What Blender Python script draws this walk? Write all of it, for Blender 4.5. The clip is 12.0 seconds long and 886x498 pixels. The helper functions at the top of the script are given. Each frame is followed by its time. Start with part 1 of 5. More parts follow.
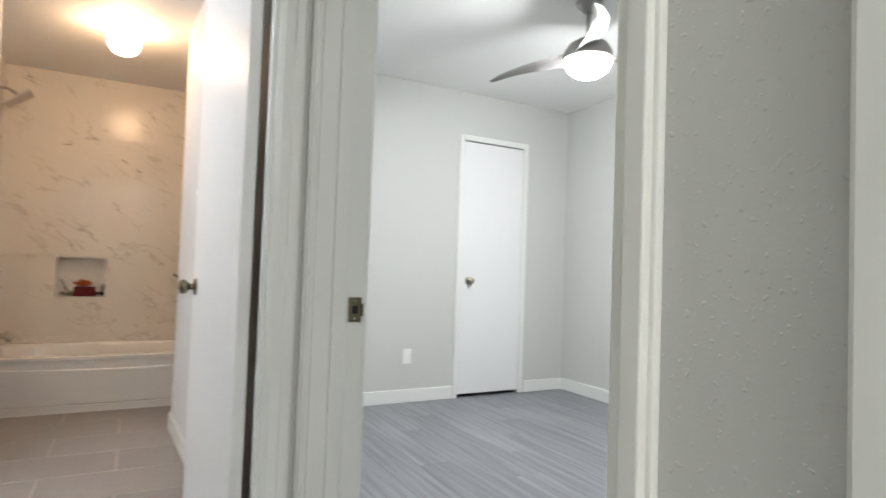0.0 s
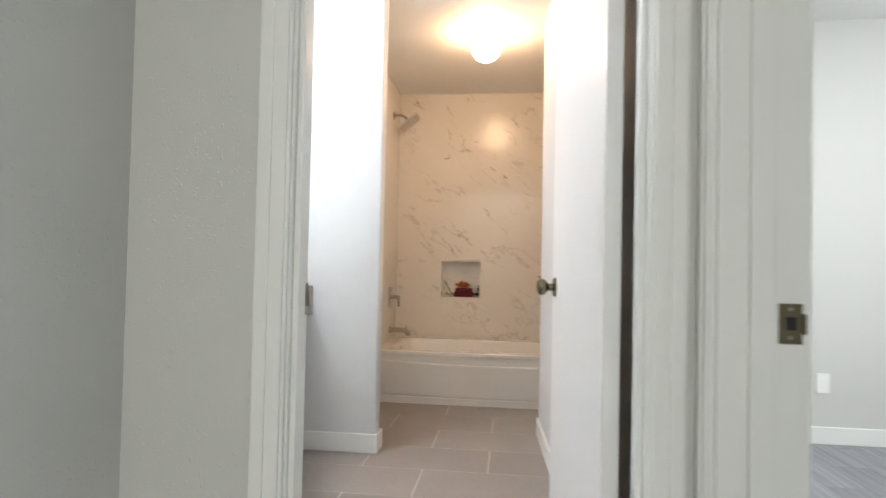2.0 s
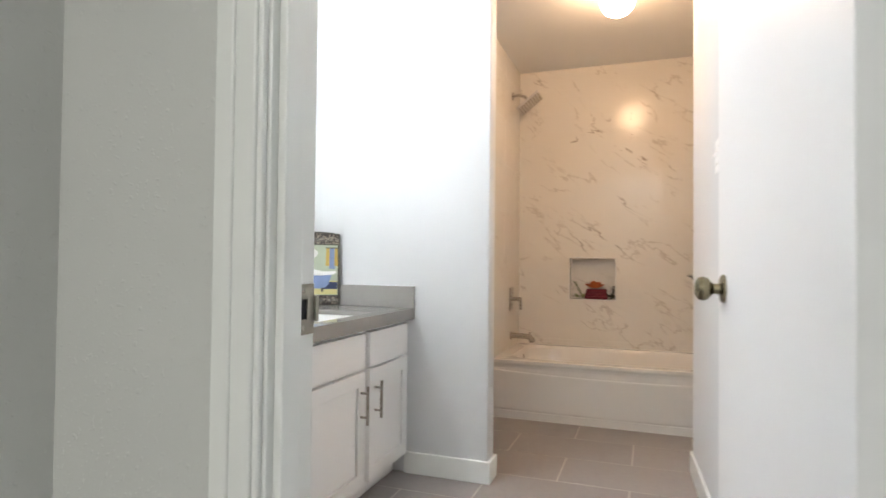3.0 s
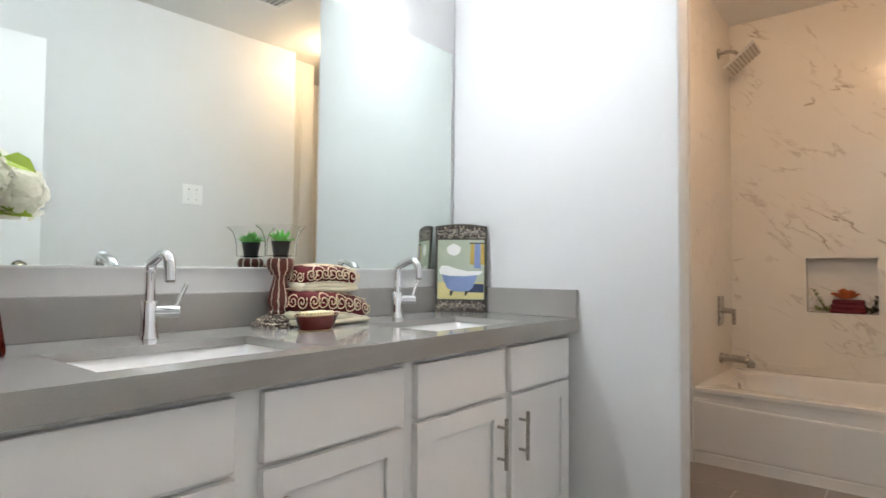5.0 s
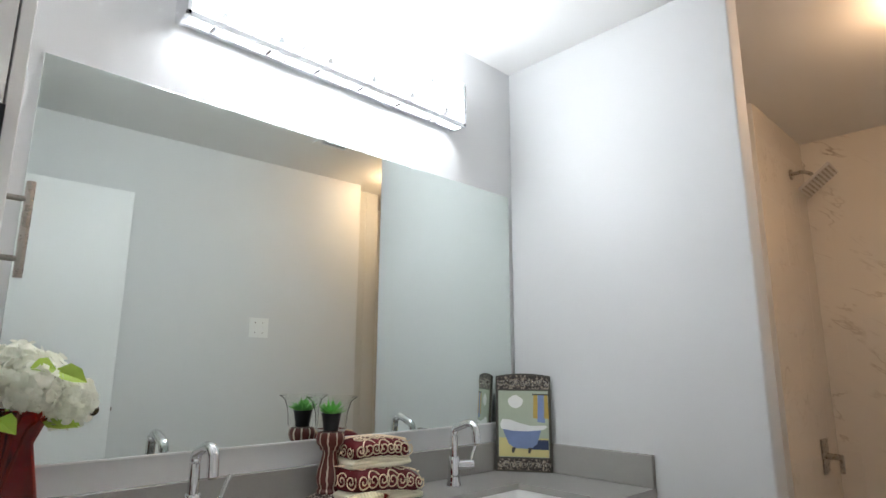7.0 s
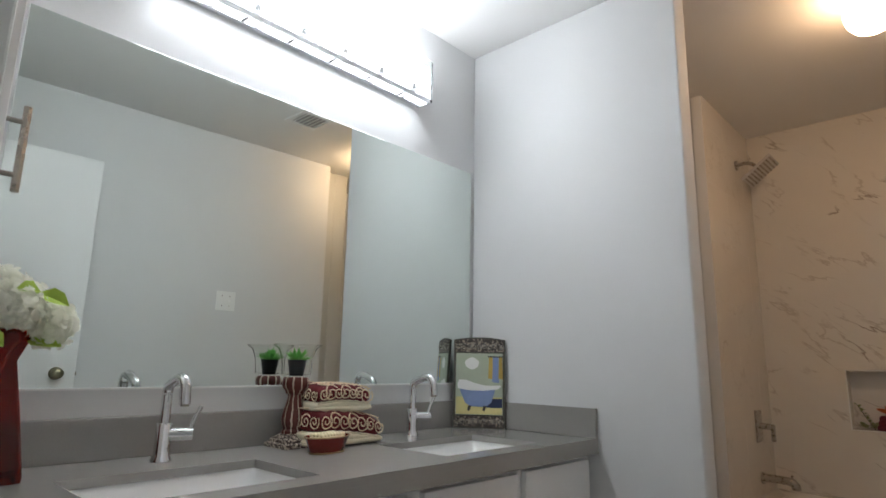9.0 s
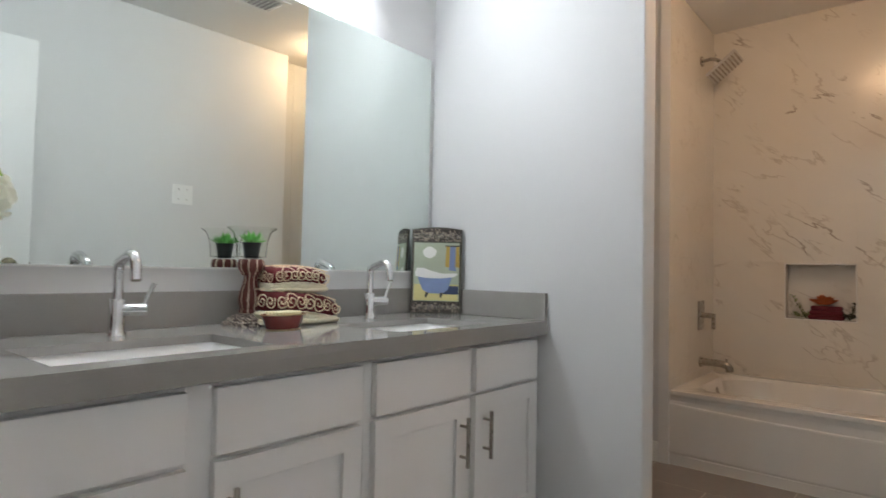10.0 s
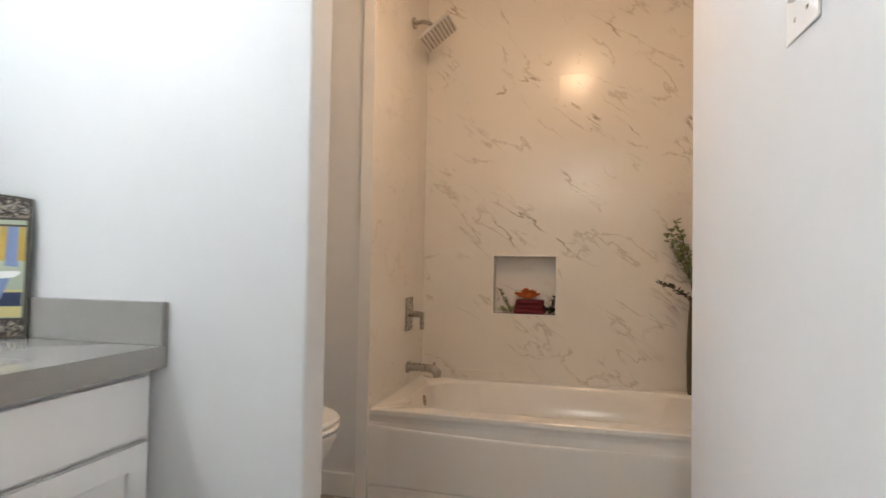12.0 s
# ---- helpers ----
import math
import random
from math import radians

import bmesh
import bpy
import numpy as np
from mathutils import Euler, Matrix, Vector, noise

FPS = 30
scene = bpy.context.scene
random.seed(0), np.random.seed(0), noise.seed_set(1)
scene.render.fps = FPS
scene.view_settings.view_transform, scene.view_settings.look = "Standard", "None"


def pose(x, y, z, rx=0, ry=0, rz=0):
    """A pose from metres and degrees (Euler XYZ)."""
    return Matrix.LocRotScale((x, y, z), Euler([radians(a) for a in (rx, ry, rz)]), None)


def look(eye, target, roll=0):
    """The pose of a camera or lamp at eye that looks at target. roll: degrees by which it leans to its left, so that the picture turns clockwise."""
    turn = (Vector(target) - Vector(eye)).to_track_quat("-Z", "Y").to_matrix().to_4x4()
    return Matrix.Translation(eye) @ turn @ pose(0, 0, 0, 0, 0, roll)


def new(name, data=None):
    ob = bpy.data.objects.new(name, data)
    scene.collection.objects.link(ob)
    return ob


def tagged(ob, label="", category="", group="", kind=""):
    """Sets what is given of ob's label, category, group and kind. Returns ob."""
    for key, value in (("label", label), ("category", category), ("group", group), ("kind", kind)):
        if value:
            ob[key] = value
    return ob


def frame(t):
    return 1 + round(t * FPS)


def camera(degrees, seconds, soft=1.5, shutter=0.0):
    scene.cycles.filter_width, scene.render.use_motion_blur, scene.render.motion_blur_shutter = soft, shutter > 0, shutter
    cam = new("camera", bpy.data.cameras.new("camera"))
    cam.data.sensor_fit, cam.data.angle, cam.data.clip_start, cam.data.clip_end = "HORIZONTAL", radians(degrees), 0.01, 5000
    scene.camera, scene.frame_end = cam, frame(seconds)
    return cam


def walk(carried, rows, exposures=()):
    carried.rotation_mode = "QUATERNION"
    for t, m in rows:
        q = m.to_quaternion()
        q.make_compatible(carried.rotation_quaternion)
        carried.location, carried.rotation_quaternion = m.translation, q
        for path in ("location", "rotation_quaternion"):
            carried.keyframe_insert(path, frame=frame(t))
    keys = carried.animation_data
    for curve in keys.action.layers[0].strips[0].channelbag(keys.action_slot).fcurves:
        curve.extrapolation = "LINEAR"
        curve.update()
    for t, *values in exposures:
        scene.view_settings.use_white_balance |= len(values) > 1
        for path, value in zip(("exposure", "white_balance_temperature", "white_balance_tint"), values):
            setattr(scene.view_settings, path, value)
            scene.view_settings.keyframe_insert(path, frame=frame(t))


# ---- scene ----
cam = camera(75.2, 12.0, 1.5, 0.45)
PATH = [
    (0, (0.203, 0.101, 1.018), (1.153, 1.859, 1.087), 2.0),
    (0.5, (0.249, 0.074, 1.019), (0.858, 1.979, 1.084), 2.0),
    (1, (0.293, 0.1, 1.012), (0.532, 2.085, 1.07), 1.9),
    (1.5, (0.288, 0.297, 0.996), (0.283, 2.297, 1.047), 1.8),
    (2, (0.267, 0.53, 0.991), (0.039, 2.516, 1.039), 1.2),
    (2.5, (0.264, 0.798, 0.978), (-0.192, 2.745, 1.02), 1.2),
    (3, (0.264, 1.009, 0.975), (-0.413, 2.891, 1.017), 0.6),
    (5, (0.178, 1.566, 0.925), (-1.09, 3.111, 0.997), 0.5),
    (5.5, (0.189, 1.588, 0.944), (-1.173, 3.051, 1.026), 0.4),
    (6, (0.187, 1.603, 1.025), (-1.207, 3.03, 1.166), 0.4),
    (6.5, (0.186, 1.616, 1.089), (-1.227, 3.008, 1.348), 0.3),
    (7, (0.179, 1.624, 1.133), (-1.236, 2.979, 1.534), 0.3),
    (9, (0.265, 1.571, 0.997), (-1.074, 3.003, 1.392), 1.1),
    (9.5, (0.279, 1.565, 0.958), (-1.045, 3.052, 1.147), 1.1),
    (10, (0.297, 1.601, 0.932), (-0.982, 3.137, 1.007), 1.2),
    (10.5, (0.291, 1.728, 0.934), (-0.789, 3.411, 0.98), 1.2),
    (11, (0.223, 1.898, 0.953), (-0.587, 3.725, 1.01), 1.0),
    (11.5, (0.219, 2.074, 0.942), (-0.384, 3.98, 1.0), 1.1),
    (12, (0.191, 2.325, 0.953), (-0.299, 4.263, 1.01), 1.0),
]
walk(cam, [(t, look(eye, target, roll)) for t, eye, target, roll in PATH],
     [(0.0, 1.08), (0.5, 1.2), (1.5, 1.3), (3.0, 1.33), (5.0, 1.05), (5.5, 0.98), (6.0, 0.84), (6.5, 0.62), (7.0, 0.36), (9.0, 0.0), (9.5, 0.2), (10.0, 0.5), (10.5, 0.7), (11.0, 0.95), (11.5, 1.05), (12.0, 1.15)])

# ---- world and lights ----
world = bpy.data.worlds.new("world")
scene.world = world
world.use_nodes = True
world.node_tree.nodes["Background"].inputs[0].default_value = (0.55, 0.65, 0.8, 1)
world.node_tree.nodes["Background"].inputs[1].default_value = 0.05

BULB_POWER = 24.0       # emission of the frosted vanity shades
GLOBE_POWER = 26.0      # emission of the warm ceiling globe
FAN_POWER = 132.0        # emission of the fan's lamp
HALL_FILL_POWER = 70.0       # emission of the unseen lamp added in the hall

# ---- materials ----
def material(name, color, rough=0.5, metal=0.0, vary=0.0, vary_scale=3.0, grain=0.0, grain_scale=60.0, bump=0.0, bump_scale=80.0, bump_dist=0.002,
             rough_vary=0.0, per_object=0.0, spec=0.5, coat=0.0):
    m = bpy.data.materials.new(name)
    m.use_nodes = True
    nt = m.node_tree
    b = nt.nodes["Principled BSDF"]
    b.inputs["Base Color"].default_value = (*color, 1)
    b.inputs["Roughness"].default_value = rough
    b.inputs["Metallic"].default_value = metal
    b.inputs["Specular IOR Level"].default_value = spec
    b.inputs["Coat Weight"].default_value = coat
    tc = nt.nodes.new("ShaderNodeTexCoord")
    col = None

    def mul(fac_socket, lo, hi, prev):
        mr = nt.nodes.new("ShaderNodeMapRange")
        mr.inputs["To Min"].default_value, mr.inputs["To Max"].default_value = lo, hi
        nt.links.new(fac_socket, mr.inputs["Value"])
        mx = nt.nodes.new("ShaderNodeMix")
        mx.data_type, mx.blend_type = "RGBA", "MULTIPLY"
        mx.inputs["Factor"].default_value = 1
        if prev is None:
            mx.inputs["A"].default_value = (*color, 1)
        else:
            nt.links.new(prev, mx.inputs["A"])
        nt.links.new(mr.outputs["Result"], mx.inputs["B"])
        return mx.outputs["Result"]

    def noise_tex(scale, detail=4):
        n = nt.nodes.new("ShaderNodeTexNoise")
        n.inputs["Scale"].default_value, n.inputs["Detail"].default_value = scale, detail
        nt.links.new(tc.outputs["Object"], n.inputs["Vector"])
        return n.outputs["Fac"]

    if vary:
        col = mul(noise_tex(vary_scale), 1 - vary, 1 + vary, col)
    if grain:
        col = mul(noise_tex(grain_scale), 1 - grain, 1 + grain, col)
    if per_object:
        oi = nt.nodes.new("ShaderNodeObjectInfo")
        col = mul(oi.outputs["Random"], 1 - per_object, 1 + per_object, col)
    if col is not None:
        nt.links.new(col, b.inputs["Base Color"])
    if rough_vary:
        mr = nt.nodes.new("ShaderNodeMapRange")
        mr.inputs["To Min"].default_value, mr.inputs["To Max"].default_value = rough - rough_vary, rough + rough_vary
        nt.links.new(noise_tex(vary_scale * 4), mr.inputs["Value"])
        nt.links.new(mr.outputs["Result"], b.inputs["Roughness"])
    if bump:
        bp = nt.nodes.new("ShaderNodeBump")
        bp.inputs["Strength"].default_value, bp.inputs["Distance"].default_value = bump, bump_dist
        nt.links.new(noise_tex(bump_scale, 3), bp.inputs["Height"])
        nt.links.new(bp.outputs["Normal"], b.inputs["Normal"])
    return m


def glow(name, color, strength):
    m = bpy.data.materials.new(name)
    m.use_nodes = True
    nt = m.node_tree
    nt.nodes.remove(nt.nodes["Principled BSDF"])
    e = nt.nodes.new("ShaderNodeEmission")
    e.inputs["Color"].default_value, e.inputs["Strength"].default_value = (*color, 1), strength
    nt.links.new(e.outputs[0], nt.nodes["Material Output"].inputs["Surface"])
    return m


def glass(name, color=(1, 1, 1), rough=0.0, ior=1.45):
    m = material(name, color, rough)
    b = m.node_tree.nodes["Principled BSDF"]
    b.inputs["Transmission Weight"].default_value = 1
    b.inputs["IOR"].default_value = ior
    return m


def knockdown(name, color, strength=0.5):
    """Painted drywall: fine roller stipple with scattered flattened splatters."""
    m = material(name, color, 0.62, vary=0.025, vary_scale=1.3, spec=0.35)
    nt = m.node_tree
    b = nt.nodes["Principled BSDF"]
    tc = nt.nodes.new("ShaderNodeTexCoord")
    blobs = nt.nodes.new("ShaderNodeTexNoise")
    blobs.inputs["Scale"].default_value, blobs.inputs["Detail"].default_value, blobs.inputs["Distortion"].default_value = 140, 1.5, 0.2
    ramp = nt.nodes.new("ShaderNodeValToRGB")
    ramp.color_ramp.elements[0].position, ramp.color_ramp.elements[1].position = 0.63, 0.72
    fine = nt.nodes.new("ShaderNodeTexNoise")
    fine.inputs["Scale"].default_value, fine.inputs["Detail"].default_value = 210, 2
    add = nt.nodes.new("ShaderNodeMath")
    add.operation = "MULTIPLY_ADD"
    add.inputs[1].default_value = 0.25
    bp = nt.nodes.new("ShaderNodeBump")
    bp.inputs["Strength"].default_value, bp.inputs["Distance"].default_value = strength, 0.0012
    for n in (blobs, fine):
        nt.links.new(tc.outputs["Object"], n.inputs["Vector"])
    nt.links.new(blobs.outputs["Fac"], ramp.inputs["Fac"])
    nt.links.new(fine.outputs["Fac"], add.inputs[0])
    nt.links.new(ramp.outputs["Color"], add.inputs[2])
    nt.links.new(add.outputs[0], bp.inputs["Height"])
    nt.links.new(bp.outputs["Normal"], b.inputs["Normal"])
    return m


def marble(name, veined=1.0):
    """Cream polished porcelain with thin broken diagonal brown-grey veins, running on from tile to tile."""
    m = material(name, (0.80, 0.765, 0.71), 0.21, spec=0.42)
    nt = m.node_tree
    b = nt.nodes["Principled BSDF"]
    geo = nt.nodes.new("ShaderNodeNewGeometry")
    rot = nt.nodes.new("ShaderNodeMapping")
    turn = nt.nodes.new("ShaderNodeMapping")
    turn.inputs["Rotation"].default_value = (0, radians(-38), 0)
    rot.inputs["Scale"].default_value = (0.32, 0.6, 1.0)
    nt.links.new(geo.outputs["Position"], turn.inputs["Vector"])
    nt.links.new(turn.outputs["Vector"], rot.inputs["Vector"])

    def vein(scale, width, distortion, detail):
        n = nt.nodes.new("ShaderNodeTexNoise")
        n.inputs["Scale"].default_value, n.inputs["Detail"].default_value, n.inputs["Distortion"].default_value = scale, detail, distortion
        nt.links.new(rot.outputs["Vector"], n.inputs["Vector"])
        d = nt.nodes.new("ShaderNodeMath")
        d.operation = "SUBTRACT"
        d.inputs[1].default_value = 0.5
        nt.links.new(n.outputs["Fac"], d.inputs[0])
        a = nt.nodes.new("ShaderNodeMath")
        a.operation = "ABSOLUTE"
        nt.links.new(d.outputs[0], a.inputs[0])
        r = nt.nodes.new("ShaderNodeMapRange")
        r.inputs["From Min"].default_value, r.inputs["From Max"].default_value = 0.0, width
        r.inputs["To Min"].default_value, r.inputs["To Max"].default_value = 1.0, 0.0
        nt.links.new(a.outputs[0], r.inputs["Value"])
        return r.outputs["Result"]

    def times(a, c):
        k = nt.nodes.new("ShaderNodeMath")
        k.operation, k.use_clamp = "MULTIPLY", True
        for i, s in enumerate((a, c)):
            if isinstance(s, float):
                k.inputs[i].default_value = s
            else:
                nt.links.new(s, k.inputs[i])
        return k.outputs[0]

    def patches(scale, lo, hi):
        n = nt.nodes.new("ShaderNodeTexNoise")
        n.inputs["Scale"].default_value, n.inputs["Detail"].default_value = scale, 2
        nt.links.new(geo.outputs["Position"], n.inputs["Vector"])
        r = nt.nodes.new("ShaderNodeMapRange")
        r.inputs["From Min"].default_value, r.inputs["From Max"].default_value = lo, hi
        nt.links.new(n.outputs["Fac"], r.inputs["Value"])
        return r.outputs["Result"]

    oi = nt.nodes.new("ShaderNodeObjectInfo")
    each = nt.nodes.new("ShaderNodeMapRange")
    each.inputs["To Min"].default_value, each.inputs["To Max"].default_value = 0.45 * veined, 1.1 * veined
    nt.links.new(oi.outputs["Random"], each.inputs["Value"])
    v1 = times(times(vein(4.4, 0.0105, 0.3, 6), times(patches(4.2, 0.50, 0.57), patches(1.5, 0.38, 0.54))), each.outputs["Result"])
    v2 = times(times(vein(9.0, 0.02, 0.3, 5), patches(5.0, 0.50, 0.60)), 0.45 * veined)
    cloud = times(vein(1.6, 0.16, 0.7, 4), 0.16)
    last = None
    for fac, c in ((cloud, (0.62, 0.58, 0.53)), (v1, (0.27, 0.205, 0.16)), (v2, (0.36, 0.29, 0.23))):
        mx = nt.nodes.new("ShaderNodeMix")
        mx.data_type = "RGBA"
        nt.links.new(fac, mx.inputs["Factor"])
        if last is None:
            mx.inputs["A"].default_value = (0.80, 0.765, 0.71, 1)
        else:
            nt.links.new(last, mx.inputs["A"])
        mx.inputs["B"].default_value = (*c, 1)
        last = mx.outputs["Result"]
    nt.links.new(last, b.inputs["Base Color"])
    return m


def planked(name):
    """Grey vinyl plank with long streaks along y."""
    m = material(name, (0.30, 0.305, 0.32), 0.42)
    nt = m.node_tree
    b = nt.nodes["Principled BSDF"]
    tc = nt.nodes.new("ShaderNodeTexCoord")
    oi = nt.nodes.new("ShaderNodeObjectInfo")
    mp = nt.nodes.new("ShaderNodeMapping")
    mp.inputs["Scale"].default_value = (38, 1.6, 1)
    jump = nt.nodes.new("ShaderNodeVectorMath")
    jump.operation = "SCALE"
    jump.inputs[0].default_value = (31, 17, 5)
    nt.links.new(oi.outputs["Random"], jump.inputs["Scale"])
    nt.links.new(jump.outputs[0], mp.inputs["Location"])
    nt.links.new(tc.outputs["Object"], mp.inputs["Vector"])
    n = nt.nodes.new("ShaderNodeTexNoise")
    n.inputs["Scale"].default_value, n.inputs["Detail"].default_value = 1.0, 6
    nt.links.new(mp.outputs["Vector"], n.inputs["Vector"])
    ramp = nt.nodes.new("ShaderNodeValToRGB")
    e = ramp.color_ramp.elements
    e[0].position, e[0].color = 0.28, (0.165, 0.17, 0.187, 1)
    e[1].position, e[1].color = 0.72, (0.30, 0.308, 0.328, 1)
    nt.links.new(n.outputs["Fac"], ramp.inputs["Fac"])
    mr = nt.nodes.new("ShaderNodeMapRange")
    mr.inputs["To Min"].default_value, mr.inputs["To Max"].default_value = 0.9, 1.1
    nt.links.new(oi.outputs["Random"], mr.inputs["Value"])
    mx = nt.nodes.new("ShaderNodeMix")
    mx.data_type, mx.blend_type = "RGBA", "MULTIPLY"
    mx.inputs["Factor"].default_value = 1
    nt.links.new(ramp.outputs["Color"], mx.inputs["A"])
    nt.links.new(mr.outputs["Result"], mx.inputs["B"])
    nt.links.new(mx.outputs["Result"], b.inputs["Base Color"])
    bp = nt.nodes.new("ShaderNodeBump")
    bp.inputs["Strength"].default_value, bp.inputs["Distance"].default_value = 0.15, 0.001
    nt.links.new(n.outputs["Fac"], bp.inputs["Height"])
    nt.links.new(bp.outputs["Normal"], b.inputs["Normal"])
    return m


WALL = knockdown("painted_wall", (0.63, 0.635, 0.612), 0.6)
WALL_BATH = knockdown("painted_bath_wall", (0.73, 0.738, 0.742), 0.18)
CEIL = knockdown("painted_ceiling", (0.86, 0.86, 0.85), 0.4)
TRIM = material("white_trim", (0.84, 0.85, 0.825), 0.35, vary=0.02, vary_scale=2.0, bump=0.012, bump_scale=14, bump_dist=0.001)
DOOR = material("white_door", (0.85, 0.85, 0.85), 0.4, vary=0.02, vary_scale=1.5, bump=0.08, bump_scale=120, bump_dist=0.0006)
CAB = material("white_cabinet", (0.90, 0.893, 0.878), 0.38, vary=0.02, vary_scale=2.0, bump=0.05, bump_scale=90, bump_dist=0.0005)
QUARTZ = material("grey_quartz", (0.335, 0.322, 0.305), 0.09, vary=0.05, vary_scale=4, grain=0.10, grain_scale=420, rough_vary=0.03)
PORCELAIN = material("white_porcelain", (0.85, 0.85, 0.84), 0.08, vary=0.015, vary_scale=3)
TUBMAT = material("tub_enamel", (0.82, 0.80, 0.77), 0.16, vary=0.02, vary_scale=2)
CHROME = material("chrome", (0.80, 0.81, 0.83), 0.07, 1.0, rough_vary=0.02)
NICKEL = material("brushed_nickel", (0.40, 0.37, 0.33), 0.28, 1.0, vary=0.06, vary_scale=20, rough_vary=0.06)
BRONZE = material("aged_brass", (0.22, 0.19, 0.125), 0.27, 1.0, vary=0.10, vary_scale=30)
DARKNICKEL = material("aged_nickel", (0.30, 0.28, 0.24), 0.32, 1.0, vary=0.10, vary_scale=30)
# lighter nickel: reflected vanity light on the shower head, put into its colour
NICKEL_LIT = material("brushed_nickel_lit", (0.62, 0.60, 0.59), 0.36, 1.0, vary=0.04, vary_scale=20)
MIRROR = material("silvered_glass", (0.765, 0.825, 0.795), 0.0, 1.0)
MARBLE = marble("marble_tile")
MARBLEPALE = marble("pale_marble_tile", 0.45)
GROUT = material("grout", (0.78, 0.745, 0.69), 0.7, vary=0.08, vary_scale=12)
FLOORTILE = material("floor_tile", (0.29, 0.262, 0.245), 0.36, vary=0.10, vary_scale=2.2, grain=0.10, grain_scale=38, per_object=0.07, rough_vary=0.08, bump=0.1, bump_scale=60, bump_dist=0.0008)
FLOORGROUT = material("floor_grout", (0.60, 0.565, 0.52), 0.9, vary=0.1, vary_scale=15)
PLANK = planked("vinyl_plank")
VENTBACK = material("grey_vent_back", (0.42, 0.42, 0.42), 0.7, vary=0.1)
# near-black: paints shade in the closet and strike holes, darkens plank joints
DARK = material("dark_gap", (0.02, 0.02, 0.022), 0.9)
PLASTIC = material("white_plastic", (0.90, 0.90, 0.89), 0.35, vary=0.01)

def striped(name, base, stripe, count, share=0.35):
    """Paint in upright stripes round the thing's own axis, worn at the edges."""
    m = material(name, base, 0.45, bump=0.3, bump_scale=160, bump_dist=0.001)
    nt = m.node_tree
    b = nt.nodes["Principled BSDF"]
    tc = nt.nodes.new("ShaderNodeTexCoord")
    g = nt.nodes.new("ShaderNodeTexGradient")
    g.gradient_type = "RADIAL"
    nt.links.new(tc.outputs["Object"], g.inputs["Vector"])
    k = nt.nodes.new("ShaderNodeMath")
    k.operation = "MULTIPLY"
    k.inputs[1].default_value = count
    f = nt.nodes.new("ShaderNodeMath")
    f.operation = "FRACT"
    less = nt.nodes.new("ShaderNodeMath")
    less.operation = "LESS_THAN"
    less.inputs[1].default_value = share
    n = nt.nodes.new("ShaderNodeTexNoise")
    n.inputs["Scale"].default_value = 45
    nt.links.new(tc.outputs["Object"], n.inputs["Vector"])
    wob = nt.nodes.new("ShaderNodeMath")
    wob.operation = "MULTIPLY_ADD"
    wob.inputs[1].default_value = 0.5
    nt.links.new(g.outputs["Fac"], k.inputs[0])
    nt.links.new(n.outputs["Fac"], wob.inputs[0])
    nt.links.new(k.outputs[0], wob.inputs[2])
    nt.links.new(wob.outputs[0], f.inputs[0])
    nt.links.new(f.outputs[0], less.inputs[0])
    mx = nt.nodes.new("ShaderNodeMix")
    mx.data_type = "RGBA"
    mx.inputs["A"].default_value, mx.inputs["B"].default_value = (*base, 1), (*stripe, 1)
    nt.links.new(less.outputs[0], mx.inputs["Factor"])
    nt.links.new(mx.outputs["Result"], b.inputs["Base Color"])
    return m


def speckled(name, a, c, scale, lo=0.45, hi=0.55, rough=0.5, bump=0.6, dist=0.002):
    """Two colours in small patches, the second one raised."""
    m = material(name, a, rough)
    nt = m.node_tree
    b = nt.nodes["Principled BSDF"]
    tc = nt.nodes.new("ShaderNodeTexCoord")
    n = nt.nodes.new("ShaderNodeTexNoise")
    n.inputs["Scale"].default_value, n.inputs["Detail"].default_value = scale, 3
    nt.links.new(tc.outputs["Object"], n.inputs["Vector"])
    r = nt.nodes.new("ShaderNodeMapRange")
    r.inputs["From Min"].default_value, r.inputs["From Max"].default_value = lo, hi
    nt.links.new(n.outputs["Fac"], r.inputs["Value"])
    mx = nt.nodes.new("ShaderNodeMix")
    mx.data_type = "RGBA"
    mx.inputs["A"].default_value, mx.inputs["B"].default_value = (*a, 1), (*c, 1)
    nt.links.new(r.outputs["Result"], mx.inputs["Factor"])
    nt.links.new(mx.outputs["Result"], b.inputs["Base Color"])
    bp = nt.nodes.new("ShaderNodeBump")
    bp.inputs["Strength"].default_value, bp.inputs["Distance"].default_value = bump, dist
    nt.links.new(r.outputs["Result"], bp.inputs["Height"])
    nt.links.new(bp.outputs["Normal"], b.inputs["Normal"])
    return m


CLEAR = glass("clear_glass", (0.985, 0.995, 0.99), 0.0, 1.035)
SHADE = glass("seeded_glass", (0.98, 0.99, 0.99), 0.12, 1.25)
REDGLASS = glass("red_glass", (0.43, 0.022, 0.009), 0.04)
BULB = glow("bulb_glow", (0.905, 0.945, 1.0), BULB_POWER)
GLOBE = glow("globe_glow", (1.0, 0.635, 0.365), GLOBE_POWER)
FANGLOW = glow("fan_lamp_glow", (0.96, 0.98, 0.99), FAN_POWER)
HALL_FILL_GLOW = glow("hall_fill_glow", (1.0, 0.98, 0.93), HALL_FILL_POWER)
BLADE = material("fan_blade_silver", (0.36, 0.35, 0.34), 0.35, 0.6, vary=0.05)
PETAL = material("cream_petal", (0.97, 0.97, 0.89), 0.6, vary=0.02, vary_scale=30)
petal_nodes = PETAL.node_tree
through_light = petal_nodes.nodes.new("ShaderNodeBsdfTranslucent")
through_light.inputs["Color"].default_value = (0.97, 0.98, 0.86, 1)
